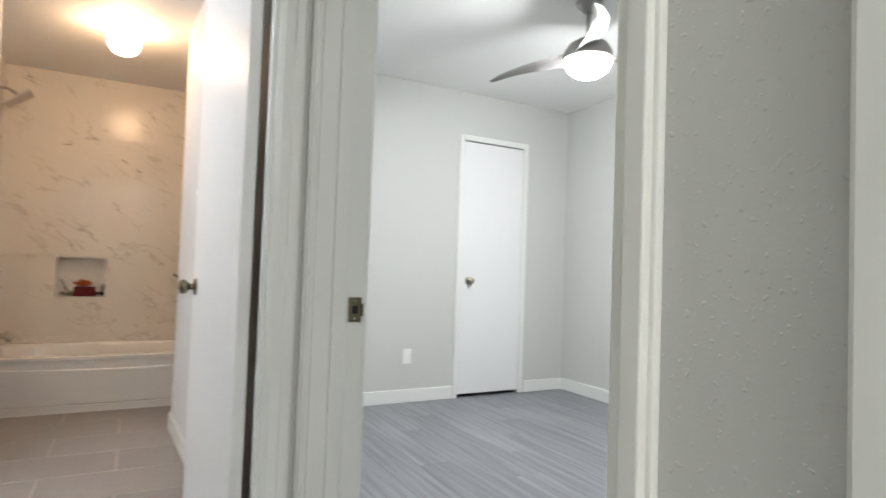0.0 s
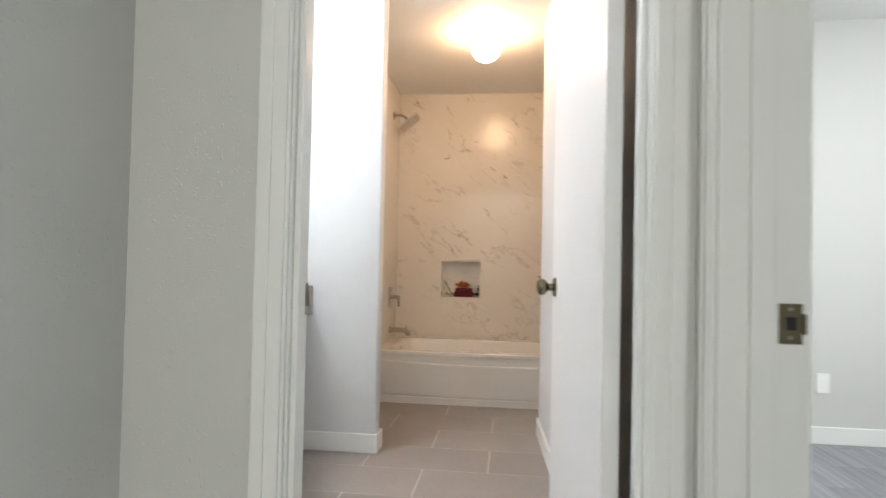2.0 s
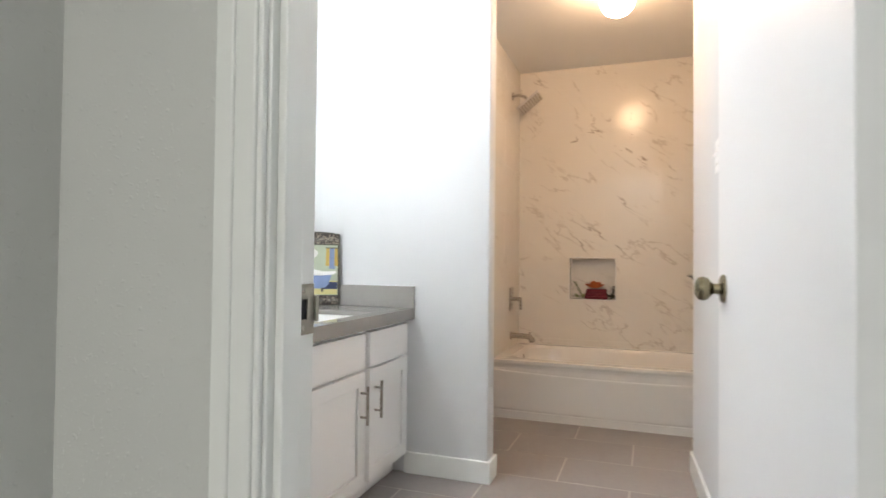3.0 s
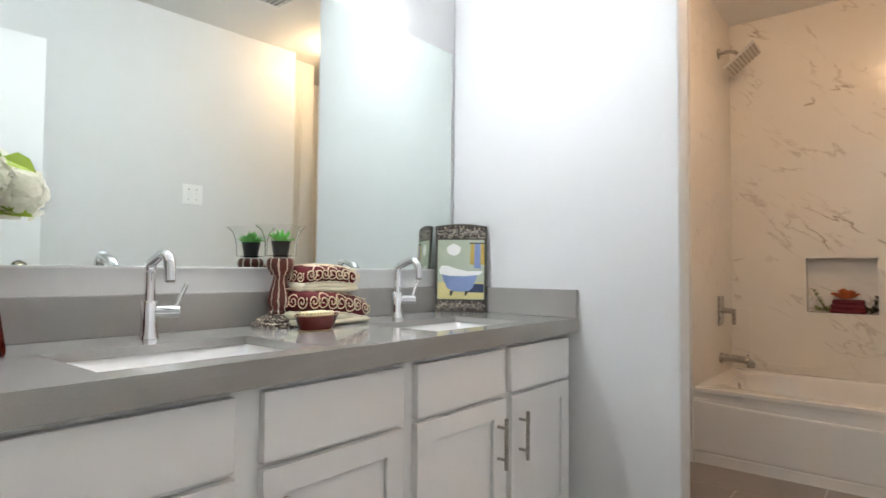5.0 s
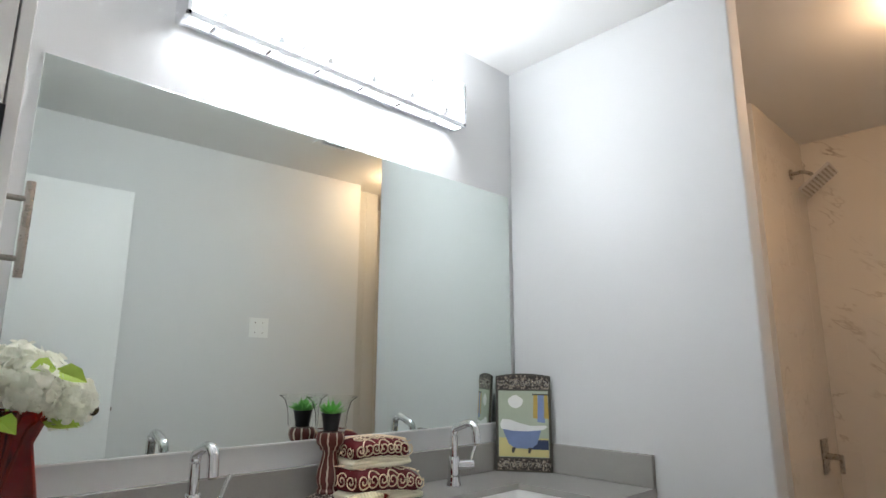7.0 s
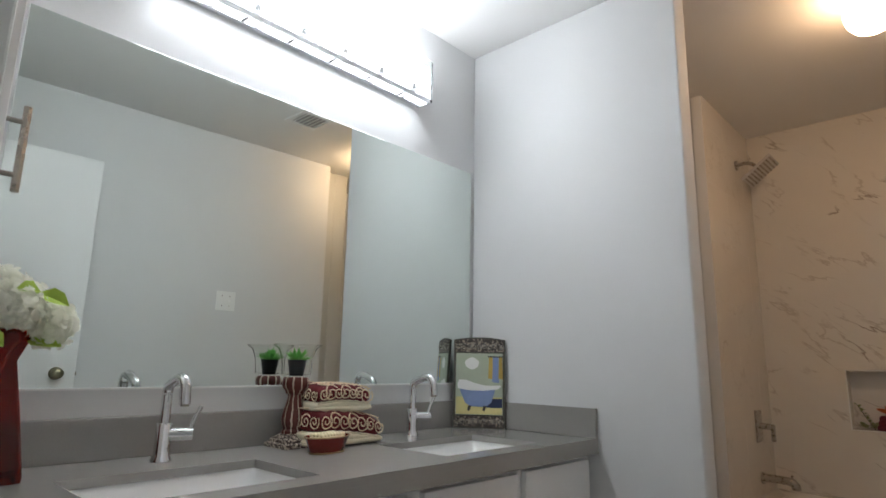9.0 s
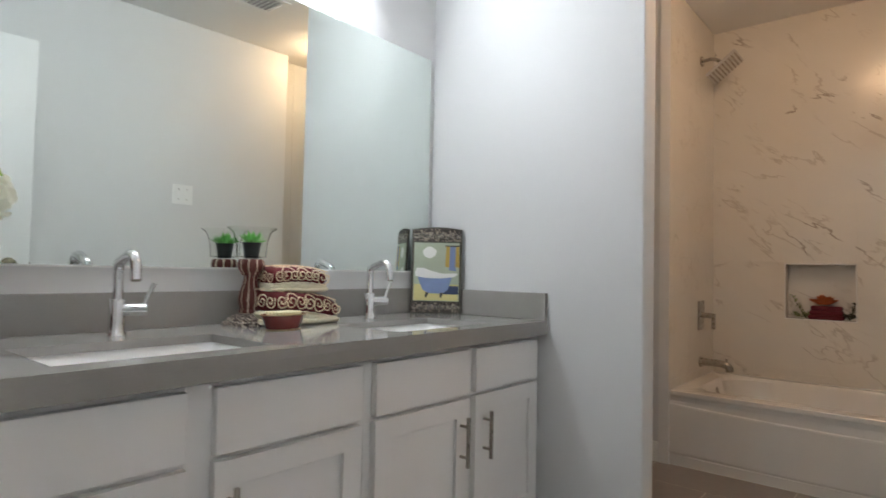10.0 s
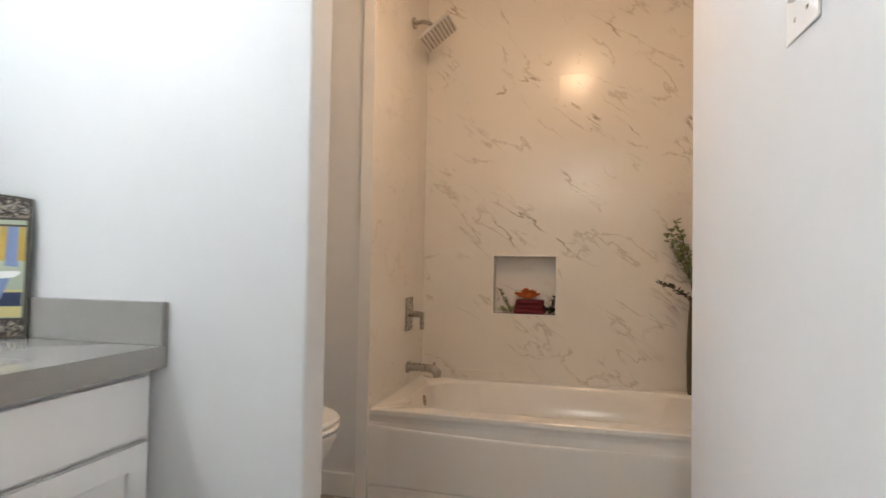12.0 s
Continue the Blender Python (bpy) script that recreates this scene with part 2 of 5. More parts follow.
petal_mix = petal_nodes.nodes.new("ShaderNodeMixShader")
petal_mix.inputs["Fac"].default_value = 0.45
petal_nodes.links.new(petal_nodes.nodes["Principled BSDF"].outputs[0], petal_mix.inputs[1])
petal_nodes.links.new(through_light.outputs[0], petal_mix.inputs[2])
petal_nodes.links.new(petal_mix.outputs[0], petal_nodes.nodes["Material Output"].inputs["Surface"])
LEAF = material("fresh_leaf", (0.40, 0.56, 0.07), 0.5, vary=0.25, vary_scale=25)
EUCA = material("eucalyptus_leaf", (0.27, 0.31, 0.14), 0.55, vary=0.35, vary_scale=20)
EUCADARK = material("dark_dried_leaf", (0.05, 0.05, 0.025), 0.6, vary=0.3, vary_scale=20)
SUCCULENT = material("succulent_green", (0.18, 0.55, 0.12), 0.45, vary=0.2, vary_scale=60)
BLACKPOT = material("black_plastic", (0.025, 0.028, 0.035), 0.35, vary=0.2, vary_scale=40)
STRIPE = striped("striped_resin", (0.105, 0.018, 0.011), (0.62, 0.53, 0.41), 10, 0.20)
CARVED = speckled("carved_resin", (0.050, 0.028, 0.020), (0.55, 0.47, 0.38), 170, 0.49, 0.57)
BROCADE = material("red_brocade", (0.120, 0.007, 0.010), 0.6, spec=0.25, vary=0.3, vary_scale=14, grain=0.2, grain_scale=220, bump=0.3, bump_scale=300, bump_dist=0.001)
EMBROID = material("cream_embroidery", (0.82, 0.68, 0.48), 0.6, vary=0.15, vary_scale=50, bump=0.4, bump_scale=500, bump_dist=0.001)
TERRY = material("cream_terry", (0.80, 0.75, 0.58), 0.9, vary=0.10, vary_scale=20, bump=0.7, bump_scale=420, bump_dist=0.002)
DISH = material("oxblood_glaze", (0.15, 0.014, 0.010), 0.18, vary=0.15, vary_scale=12)
GOLD = material("gilt_rim", (0.40, 0.26, 0.12), 0.4, 0.4, vary=0.2, vary_scale=40)
SOAP = material("cream_soap", (0.80, 0.70, 0.47), 0.5, vary=0.08, vary_scale=30)
IRON = speckled("dark_scrolled_metal", (0.045, 0.035, 0.03), (0.34, 0.28, 0.22), 120, 0.5, 0.6, 0.45)
PAINT_SAGE = material("paint_sage", (0.42, 0.47, 0.36), 0.5, vary=0.15, vary_scale=14)
PAINT_OCHRE = material("paint_ochre", (0.62, 0.55, 0.24), 0.5, vary=0.18, vary_scale=14)
PAINT_BLUE = material("paint_blue", (0.20, 0.27, 0.48), 0.5, vary=0.25, vary_scale=18)
PAINT_NAVY = material("paint_navy", (0.03, 0.045, 0.11), 0.5, vary=0.2, vary_scale=18)
PAINT_WHITE = material("paint_white", (0.80, 0.80, 0.78), 0.5, vary=0.06, vary_scale=18)
PAINT_GOLD = material("paint_gold", (0.50, 0.34, 0.08), 0.5, vary=0.25, vary_scale=24)
PAINT_DARK = material("paint_dark", (0.07, 0.065, 0.05), 0.5, vary=0.2, vary_scale=20)
CRIMSON = material("crimson_cloth", (0.12, 0.005, 0.016), 0.75, vary=0.25, vary_scale=30, bump=0.5, bump_scale=200, bump_dist=0.001)
ORANGE = material("orange_petal", (0.60, 0.15, 0.04), 0.6, vary=0.25, vary_scale=30)
OLIVE = material("olive_ceramic", (0.07, 0.055, 0.025), 0.35, vary=0.25, vary_scale=8)

# ---- building helpers ----
def box(bm, x0, x1, y0, y1, z0, z1):
    m = Matrix.LocRotScale(((x0 + x1) / 2, (y0 + y1) / 2, (z0 + z1) / 2), None, (x1 - x0, y1 - y0, z1 - z0))
    return bmesh.ops.create_cube(bm, size=1, matrix=m)["verts"]


def bevel(bm, width, segments=2, angle=0.6):
    edges = [e for e in bm.edges if len(e.link_faces) == 2 and e.calc_face_angle() > angle]
    bmesh.ops.bevel(bm, geom=edges, offset=width, segments=segments, affect="EDGES", profile=0.5)


def put(name, bm, mat, smooth=False):
    bmesh.ops.recalc_face_normals(bm, faces=bm.faces[:])
    me = bpy.data.meshes.new(name)
    bm.to_mesh(me)
    bm.free()
    me.materials.append(mat)
    if smooth:
        me.shade_smooth()
        me.set_sharp_from_angle(angle=radians(38))
    return new(name, me)


def part(name, bm, mat, parent, label="", smooth=False):
    ob = put(name, bm, mat, smooth)
    ob.parent = parent
    if label:
        ob["label"] = label
    return ob


def thing(name, label, category, at=(0, 0, 0), group="", turn=0):
    """An Empty at the base of a thing; its parts are built round the origin."""
    ob = new(name)
    ob.empty_display_size = 0.05
    ob.matrix_basis = pose(*at, 0, 0, turn)
    return tagged(ob, label, category, group)


def boxes(*rows, width=0.0, segments=2):
    bm = bmesh.new()
    for r in rows:
        b2 = bmesh.new()
        box(b2, *r)
        if width:
            bevel(b2, width, segments)
        me = bpy.data.meshes.new("tmp")
        b2.to_mesh(me)
        b2.free()
        bm.from_mesh(me)
        bpy.data.meshes.remove(me)
    return bm


def slab(axis, c0, c1, a0, a1, b0, b1, holes=()):
    """A slab from c0 to c1 along axis; a and b are the two other axes in order; holes (a0, a1, b0, b1) go through it."""
    av = sorted({a0, a1, *[v for h in holes for v in h[:2]]})
    bv = sorted({b0, b1, *[v for h in holes for v in h[2:]]})
    solid = {}
    for i in range(len(av) - 1):
        for j in range(len(bv) - 1):
            ma, mb = (av[i] + av[i + 1]) / 2, (bv[j] + bv[j + 1]) / 2
            solid[i, j] = not any(h[0] < ma < h[1] and h[2] < mb < h[3] for h in holes)
    bm = bmesh.new()
    verts = {}

    def v(i, j, k):
        if (i, j, k) not in verts:
            p = [av[i], bv[j]]
            p.insert(axis, (c0, c1)[k])
            verts[i, j, k] = bm.verts.new(p)
        return verts[i, j, k]

    for (i, j), s in solid.items():
        if not s:
            continue
        for k in (0, 1):
            bm.faces.new((v(i, j, k), v(i + 1, j, k), v(i + 1, j + 1, k), v(i, j + 1, k)))
        for (di, dj), (p, q) in {(-1, 0): ((0, 0), (0, 1)), (1, 0): ((1, 0), (1, 1)), (0, -1): ((0, 0), (1, 0)), (0, 1): ((0, 1), (1, 1))}.items():
            if not solid.get((i + di, j + dj), False):
                bm.faces.new((v(i + p[0], j + p[1], 0), v(i + q[0], j + q[1], 0), v(i + q[0], j + q[1], 1), v(i + p[0], j + p[1], 1)))
    return bm


def structure(name, bm, mat, label, category, smooth=False):
    return tagged(put(name, bm, mat, smooth), label, category, kind="structure")


def lathe(profile, steps=32, bm=None, sx=1.0, sy=1.0):
    """A turned body round z from (radius, height) pairs."""
    bm = bm or bmesh.new()
    rings = []
    for r, z in profile:
        if r < 1e-5:
            rings.append([bm.verts.new((0, 0, z))])
        else:
            rings.append([bm.verts.new((sx * r * math.cos(2 * math.pi * k / steps), sy * r * math.sin(2 * math.pi * k / steps), z)) for k in range(steps)])
    for a, b in zip(rings, rings[1:]):
        for k in range(steps):
            n = (k + 1) % steps
            if len(a) == 1 and len(b) == 1:
                continue
            if len(a) == 1:
                bm.faces.new((a[0], b[k], b[n]))
            elif len(b) == 1:
                bm.faces.new((a[k], a[n], b[0]))
            else:
                bm.faces.new((a[k], a[n], b[n], b[k]))
    return bm


def tube(points, radius, steps=12, bm=None, taper=None):
    """A round bar along points, closed at both ends."""
    bm = bm or bmesh.new()
    pts = [Vector(p) for p in points]
    up = Vector((0, 0, 1))
    rings = []
    for i, p in enumerate(pts):
        d = (pts[min(i + 1, len(pts) - 1)] - pts[max(i - 1, 0)]).normalized()
        side = d.cross(up)
        if side.length < 1e-3:
            side = d.cross(Vector((0, 1, 0)))
        side.normalize()
        upv = side.cross(d).normalized()
        r = radius * (taper[i] if taper else 1)
        rings.append([bm.verts.new(p + r * (math.cos(2 * math.pi * k / steps) * side + math.sin(2 * math.pi * k / steps) * upv)) for k in range(steps)])
    for a, b in zip(rings, rings[1:]):
        for k in range(steps):
            n = (k + 1) % steps
            bm.faces.new((a[k], a[n], b[n], b[k]))
    bm.faces.new(rings[0][::-1])
    bm.faces.new(rings[-1])
    return bm


def arc(center, radius, a0, a1, n, u, w):
    """Points on an arc in the plane of the unit vectors u and w."""
    c, u, w = Vector(center), Vector(u), Vector(w)
    return [c + radius * (math.cos(radians(a0 + (a1 - a0) * k / n)) * u + math.sin(radians(a0 + (a1 - a0) * k / n)) * w) for k in range(n + 1)]


# ---- the plan ----
MX = -1.335            # face of the wall behind the mirror
PY, PB = 3.473, 3.572   # partition beside the vanity, front and back
PE = -0.404            # end of the partition
RW, RWE = 0.456, 3.95  # bathroom's long wall and its end
TL, TR = -0.672, 0.90  # tiled ends of the tub alcove
TF, TY = 4.548, 5.325  # tub front, tiled back
DY0, DY1 = 1.530, 1.620  # wall of the bathroom doorway
JL, JR = -0.123, 0.497 # its jambs
HL, HR = -0.441, 0.594 # hall's walls
BX = 0.723             # bedroom's side of the hall wall
BJ0, BJ1 = 0.490, 1.478 # bedroom doorway
BY, BR = 4.08, 3.58    # bedroom's closet wall and far wall
CZ, BZ = 2.415, 2.45    # ceilings
SKEW = 0.120           # by how much the long wall stands further out at the doorway
HEAD = 2.06            # door openings

# ---- structure ----
structure("wall_mirror", boxes((MX - 0.12, MX, DY0, TY + 0.12, 0, CZ + 0.1)), WALL_BATH, "pale cool white painted wall behind the vanity mirror", "wall")
bm = boxes((MX, PE, PY, PB, 0, CZ), width=0.008, segments=3)
structure("wall_partition", bm, WALL_BATH, "smooth white painted partition with rounded corner beside vanity", "wall", True)
structure("wall_wing", boxes((MX, TL - 0.05, TF, TY + 0.12, 0, CZ)), WALL_BATH, "painted plumbing wall between toilet and tub", "wall")
structure("wall_tub_back", slab(1, TY + 0.012, TY + 0.12, TL - 0.05, TR + 0.05, 0, CZ, [(-0.304, 0.0425, 0.6955, 1.0195)]), WALL_BATH, "wall behind the tub tiles with a niche opening", "wall")
structure("wall_tub_right", boxes((TR + 0.012, TR + 0.13, RWE - 0.12, TY + 0.12, 0, CZ)), WALL_BATH, "painted wall at the far end of the tub", "wall")
def skewed(bm):
    """Turns what runs along the bathroom's long wall a little out of square, as that wall stands."""
    for v in bm.verts:
        if v.co.x < RW + 0.13:
            v.co.x += SKEW * max(0.0, RWE - v.co.y) / (RWE - DY1)
    return bm


structure("wall_bath_right", skewed(boxes((RW, RW + 0.115, DY1, RWE, 0, CZ), (RW + 0.115, TR + 0.012, RWE - 0.12, RWE, 0, CZ))), WALL_BATH, "long white painted wall with a light switch", "wall")
structure("wall_bath_door", slab(1, DY0, DY1, MX, BX, 0, CZ + 0.05, [(JL - 0.018, JR + 0.018, -1, HEAD + 0.018)]), WALL, "painted wall round the bathroom doorway", "wall")
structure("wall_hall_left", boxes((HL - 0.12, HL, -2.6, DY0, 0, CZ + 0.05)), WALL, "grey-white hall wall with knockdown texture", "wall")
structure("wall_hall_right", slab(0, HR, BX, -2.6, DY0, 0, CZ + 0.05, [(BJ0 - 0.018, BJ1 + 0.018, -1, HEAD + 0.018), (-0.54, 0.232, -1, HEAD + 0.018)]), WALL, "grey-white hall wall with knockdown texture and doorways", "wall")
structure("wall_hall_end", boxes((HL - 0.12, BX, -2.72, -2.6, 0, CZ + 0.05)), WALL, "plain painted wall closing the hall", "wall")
structure("wall_bedroom_closet", slab(1, BY, BY + 0.11, BX - 0.16, BR + 0.12, 0, BZ, [(2.515, 3.105, -1, 2.062)]), WALL, "pale grey bedroom wall with a closet door", "wall")
structure("wall_bedroom_far", boxes((BR, BR + 0.12, -1.0, BY, 0, BZ)), WALL, "pale grey bedroom side wall", "wall")
structure("wall_bedroom_near", boxes((BX, BR + 0.12, -1.12, -1.0, 0, BZ)), WALL, "plain bedroom wall behind the doorway", "wall")
structure("wall_bedroom_bath", boxes((BX - 0.158, BX, DY1, BY, 0, BZ)), WALL, "bedroom side of the bathroom wall", "wall")
structure("ceiling_bath", boxes((MX - 0.12, TR + 0.13, DY1, TY + 0.12, CZ, CZ + 0.1)), CEIL, "white textured bathroom ceiling", "ceiling")
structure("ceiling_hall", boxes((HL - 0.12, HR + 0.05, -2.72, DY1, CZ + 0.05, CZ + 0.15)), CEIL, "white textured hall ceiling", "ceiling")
structure("ceiling_bedroom", boxes((BX - 0.16, BR + 0.12, -1.12, BY + 0.12, BZ, BZ + 0.1)), CEIL, "white bedroom ceiling", "ceiling")
structure("floor_base", boxes((MX - 0.12, BR + 0.12, -2.72, TY + 0.12, -0.12, -0.009)), FLOORGROUT, "grout bed under the floor tiles and planks", "floor")

# ---- door frames, boards and doors ----
def casing(axis, face, out, a0, a1, top, width=0.062):
    """Moulded trim round an opening from a0 to a1 in a wall whose face lies at face and looks towards out (+1 or -1)."""
    bm = bmesh.new()
    steps = ((0.0, width, 0.010), (0.006, width - 0.012, 0.015), (width - 0.030, width - 0.006, 0.019))
    for lo, hi, proud in steps:
        c0, c1 = sorted((face, face + out * proud))
        for s, e in ((a0 - hi, a0 - lo), (a1 + lo, a1 + hi)):
            r = (c0, c1, s, e, 0, top + hi) if axis == 0 else (s, e, c0, c1, 0, top + hi)
            box(bm, *r)
        r = (c0, c1, a0 - lo, a1 + lo, top + lo, top + hi) if axis == 0 else (a0 - lo, a1 + lo, c0, c1, top + lo, top + hi)
        box(bm, *r)
    bevel(bm, 0.0025, 2)
    return bm


def jamb(axis, c0, c1, a0, a1, top, stop0, stop1):
    """Lining of an opening with its door stop."""
    bm = bmesh.new()
    for s, e, q in ((a0 - 0.018, a0, 1), (a1, a1 + 0.018, -1)):
        edge = a0 if q > 0 else a1
        st = sorted((edge, edge + q * 0.011))
        for lo, hi, p, r in ((c0, c1, s, e), (stop0, stop1, *st)):
            box(bm, *((lo, hi, p, r, 0, top) if axis == 0 else (p, r, lo, hi, 0, top)))
    for lo, hi, z0, z1 in ((c0, c1, top, top + 0.018), (stop0, stop1, top - 0.011, top)):
        a, b = (a0 - 0.018, a1 + 0.018) if z0 == top else (a0 + 0.011, a1 - 0.011)
        box(bm, *((lo, hi, a, b, z0, z1) if axis == 0 else (a, b, lo, hi, z0, z1)))
    bevel(bm, 0.002, 2)
    return bm


structure("door_frame_bath", jamb(1, DY0, DY1, JL, JR, HEAD, DY0 + 0.012, DY0 + 0.048), TRIM, "white painted bathroom door lining with stop", "door frame")
structure("trim_bath_hall", casing(1, DY0, -1, JL - 0.004, JR + 0.004, HEAD + 0.004), TRIM, "white moulded casing round the bathroom doorway", "trim")
structure("door_frame_bedroom", jamb(0, HR, BX, BJ0, BJ1, HEAD, HR + 0.045, HR + 0.082), TRIM, "white painted bedroom door lining with stop", "door frame")
structure("trim_bedroom_hall", casing(0, HR, -1, BJ0 - 0.004, BJ1 + 0.004, HEAD + 0.004, 0.050), TRIM, "white moulded casing round the bedroom doorway", "trim")
structure("trim_bedroom_inside", casing(0, BX, 1, BJ0 - 0.004, BJ1 + 0.004, HEAD + 0.004), TRIM, "white moulded casing inside the bedroom", "trim")
structure("door_frame_hall", jamb(0, HR, BX, -0.522, 0.214, HEAD, HR + 0.06, HR + 0.09), TRIM, "white painted door lining in the hall", "door frame")
structure("trim_hall_door", casing(0, HR, -1, -0.526, 0.229, HEAD + 0.004), TRIM, "white moulded casing round a hall door", "trim")


def board(name, rows, label, shape=None):
    bm = boxes(*rows, width=0.004)
    return structure(name, shape(bm) if shape else bm, TRIM, label, "baseboard")


B, H = 0.014, 0.098
board("baseboard_partition", [(-0.80, PE + B, PY - B, PY, 0, H), (PE, PE + B, PY, PB, 0, H), (MX, PE + B, PB, PB + B, 0, H)], "white square-edged baseboard round the partition")
board("baseboard_bath_right", [(RW - B, RW, DY1 + 0.02, RWE, 0, H), (RW - B, TR, RWE, RWE + B, 0, H)], "white baseboard along the bathroom wall", skewed)
board("baseboard_wing", [(MX, TL - 0.054, TF - B, TF, 0, H)], "white baseboard on the plumbing wall")
board("baseboard_bedroom", [(BX, 2.470, BY - B, BY, 0, H), (3.160, BR, BY - B, BY, 0, H), (BR - B, BR, -1.0, BY - B, 0, H), (BX, BX + B, BJ1 + 0.068, BY - B, 0, H)], "white baseboard round the bedroom")
board("baseboard_hall", [(HL, HL + B, -2.6, DY0, 0, H), (HL + B, JL - 0.07, DY0 - B, DY0, 0, H), (HR - B, HR, 0.296, BJ0 - 0.062, 0, H), (HR - B, HR, -2.6, -0.59, 0, H)], "white baseboard along the hall")


def knob(parent, at, way, mat=NICKEL):
    """A round door knob on a rosette, its axis along way."""
    q = Vector(way).to_track_quat("Z", "Y").to_matrix().to_4x4()
    m = Matrix.Translation(at) @ q
    for name, prof in (("rosette", [(0, 0), (0.031, 0), (0.031, 0.004), (0.027, 0.008), (0.015, 0.010), (0, 0.010)]),
                       ("knob", [(0, 0.008), (0.012, 0.008), (0.011, 0.022), (0.016, 0.027), (0.024, 0.034), (0.0265, 0.043), (0.024, 0.053), (0.014, 0.059), (0, 0.060)])):
        bm = lathe(prof, 28)
        bm.transform(m)
        part(name, bm, mat, parent, "aged nickel", True)


# bathroom door, standing open along the wall
t = thing("bathroom_door", "open white flush bathroom door with round aged brass knob", "door", (0.446, DY1 + 0.030, 0), "", 2.3)
part("door_slab", boxes((0, 0.033, 0, 0.822, 0.012, 2.03), width=0.002), DOOR, t)
knob(t, (0, 0.740, 0.921), (-1, 0, 0), BRONZE)
part("latch", boxes((0.011, 0.024, 0.822, 0.8235, 0.89, 0.95), (0.013, 0.022, 0.8235, 0.831, 0.912, 0.930)), DARKNICKEL, t)
for z in (0.25, 1.80):
    bm = tube([(0.036, -0.004, z - 0.045), (0.036, -0.004, z + 0.045)], 0.006)
    part("hinge", bm, NICKEL, t, "", True)


def strike(label, at, axis):
    # a near-black patch in the plate's opening paints the recess's shade
    t = thing("strike_plate", label, "strike plate", at)
    if axis == 1:      # on a lining that looks towards x
        part("plate", slab(0, 0, 0.0025, -0.024, 0.024, -0.030, 0.030, [(-0.008, 0.010, -0.012, 0.012)]), DARKNICKEL, t)
        part("hole", boxes((-0.0006, 0.0006, -0.008, 0.010, -0.012, 0.012)), DARK, t)
        part("lip", boxes((0.0, 0.006, 0.024, 0.030, -0.016, 0.016), width=0.001), DARKNICKEL, t)
        part("screw", boxes((0.0025, 0.0033, -0.003, 0.003, 0.019, 0.025), width=0.0003), NICKEL, t)
        part("screw", boxes((0.0025, 0.0033, -0.003, 0.003, -0.025, -0.019), width=0.0003), NICKEL, t)
    else:              # on a lining that looks towards -y
        part("plate", slab(1, -0.0025, 0, -0.017, 0.017, -0.031, 0.031, [(-0.007, 0.008, -0.010, 0.010)]), BRONZE, t)
        part("hole", boxes((-0.007, 0.008, -0.0006, 0.0006, -0.010, 0.010)), DARK, t)
        part("lip", boxes((0.017, 0.022, -0.006, 0, -0.016, 0.016), width=0.001), BRONZE, t)
        part("screw", boxes((-0.003, 0.003, -0.0033, -0.0025, 0.019, 0.025), width=0.0003), NICKEL, t)
        part("screw", boxes((-0.003, 0.003, -0.0033, -0.0025, -0.025, -0.019), width=0.0003), NICKEL, t)
    return t


strike("aged nickel strike plate on bathroom door lining", (JL, DY1 - 0.028, 0.916), 1)
strike("aged bronze strike plate on bedroom door lining", (BX - 0.022, BJ1, 0.908), 0)

# bedroom closet door and its trim
structure("trim_closet", casing(1, BY, -1, 2.517, 3.103, 2.060, 0.046), TRIM, "white casing round the bedroom closet door", "trim")
t = thing("closet_door", "closed white flush closet door with small dark knob", "door", (2.520, BY - 0.006, 0))
part("door_slab", boxes((0, 0.580, 0, 0.034, 0.028, 2.052), width=0.002), DOOR, t)
knob(t, (0.072, 0, 0.930), (0, -1, 0), DARKNICKEL)
# near-black sheet: the unlit closet's shade, put into the colour
structure("closet_back", boxes((2.40, 3.22, BY + 0.11, BY + 0.14, 0, 2.2)), DARK, "near-black sheet painting the shade of the closet behind the door", "wall")

t = thing("hall_door", "closed white flush door in the hall", "door", (HR + 0.095, -0.518, 0))
part("door_slab", boxes((0, 0.035, 0, 0.728, 0.012, 2.045), width=0.002), DOOR, t)
knob(t, (0, 0.06, 0.921), (-1, 0, 0))

# ---- vanity ----
CT, CB = 0.757, 0.706   # counter top and underside
CF = -0.757             # its front
SINKS = ((1.930, 2.365), (2.772, 3.207))
SX0, SX1 = -1.107, -0.830

t = thing("vanity_countertop", "polished grey quartz countertop with two sink cut-outs", "countertop", (0, 0, 0))
bm = slab(2, CT - 0.020, CT, MX, CF, DY1, PY, [(SX0, SX1, a, b) for a, b in SINKS])
bevel(bm, 0.0015, 2)
part("slab", bm, QUARTZ, t)
part("front_edge", boxes((CF - 0.022, CF + 0.0002, DY1, PY, CB, CT - 0.0195), width=0.0006), QUARTZ, t)
part("backsplash", boxes((MX, MX + 0.020, DY1, PY, CT, CT + 0.1), width=0.002), QUARTZ, t)
part("side_splash", boxes((MX + 0.020, CF, PY - 0.020, PY, CT, CT + 0.1), width=0.002), QUARTZ, t)


def ring(bm, cx, cy, hx, hy, z, power, n=56):
    out = []
    for k in range(n):
        a = 2 * math.pi * k / n
        c, s = math.cos(a), math.sin(a)
        out.append(bm.verts.new((cx + hx * math.copysign(abs(c) ** (2 / power), c), cy + hy * math.copysign(abs(s) ** (2 / power), s), z)))
    return out


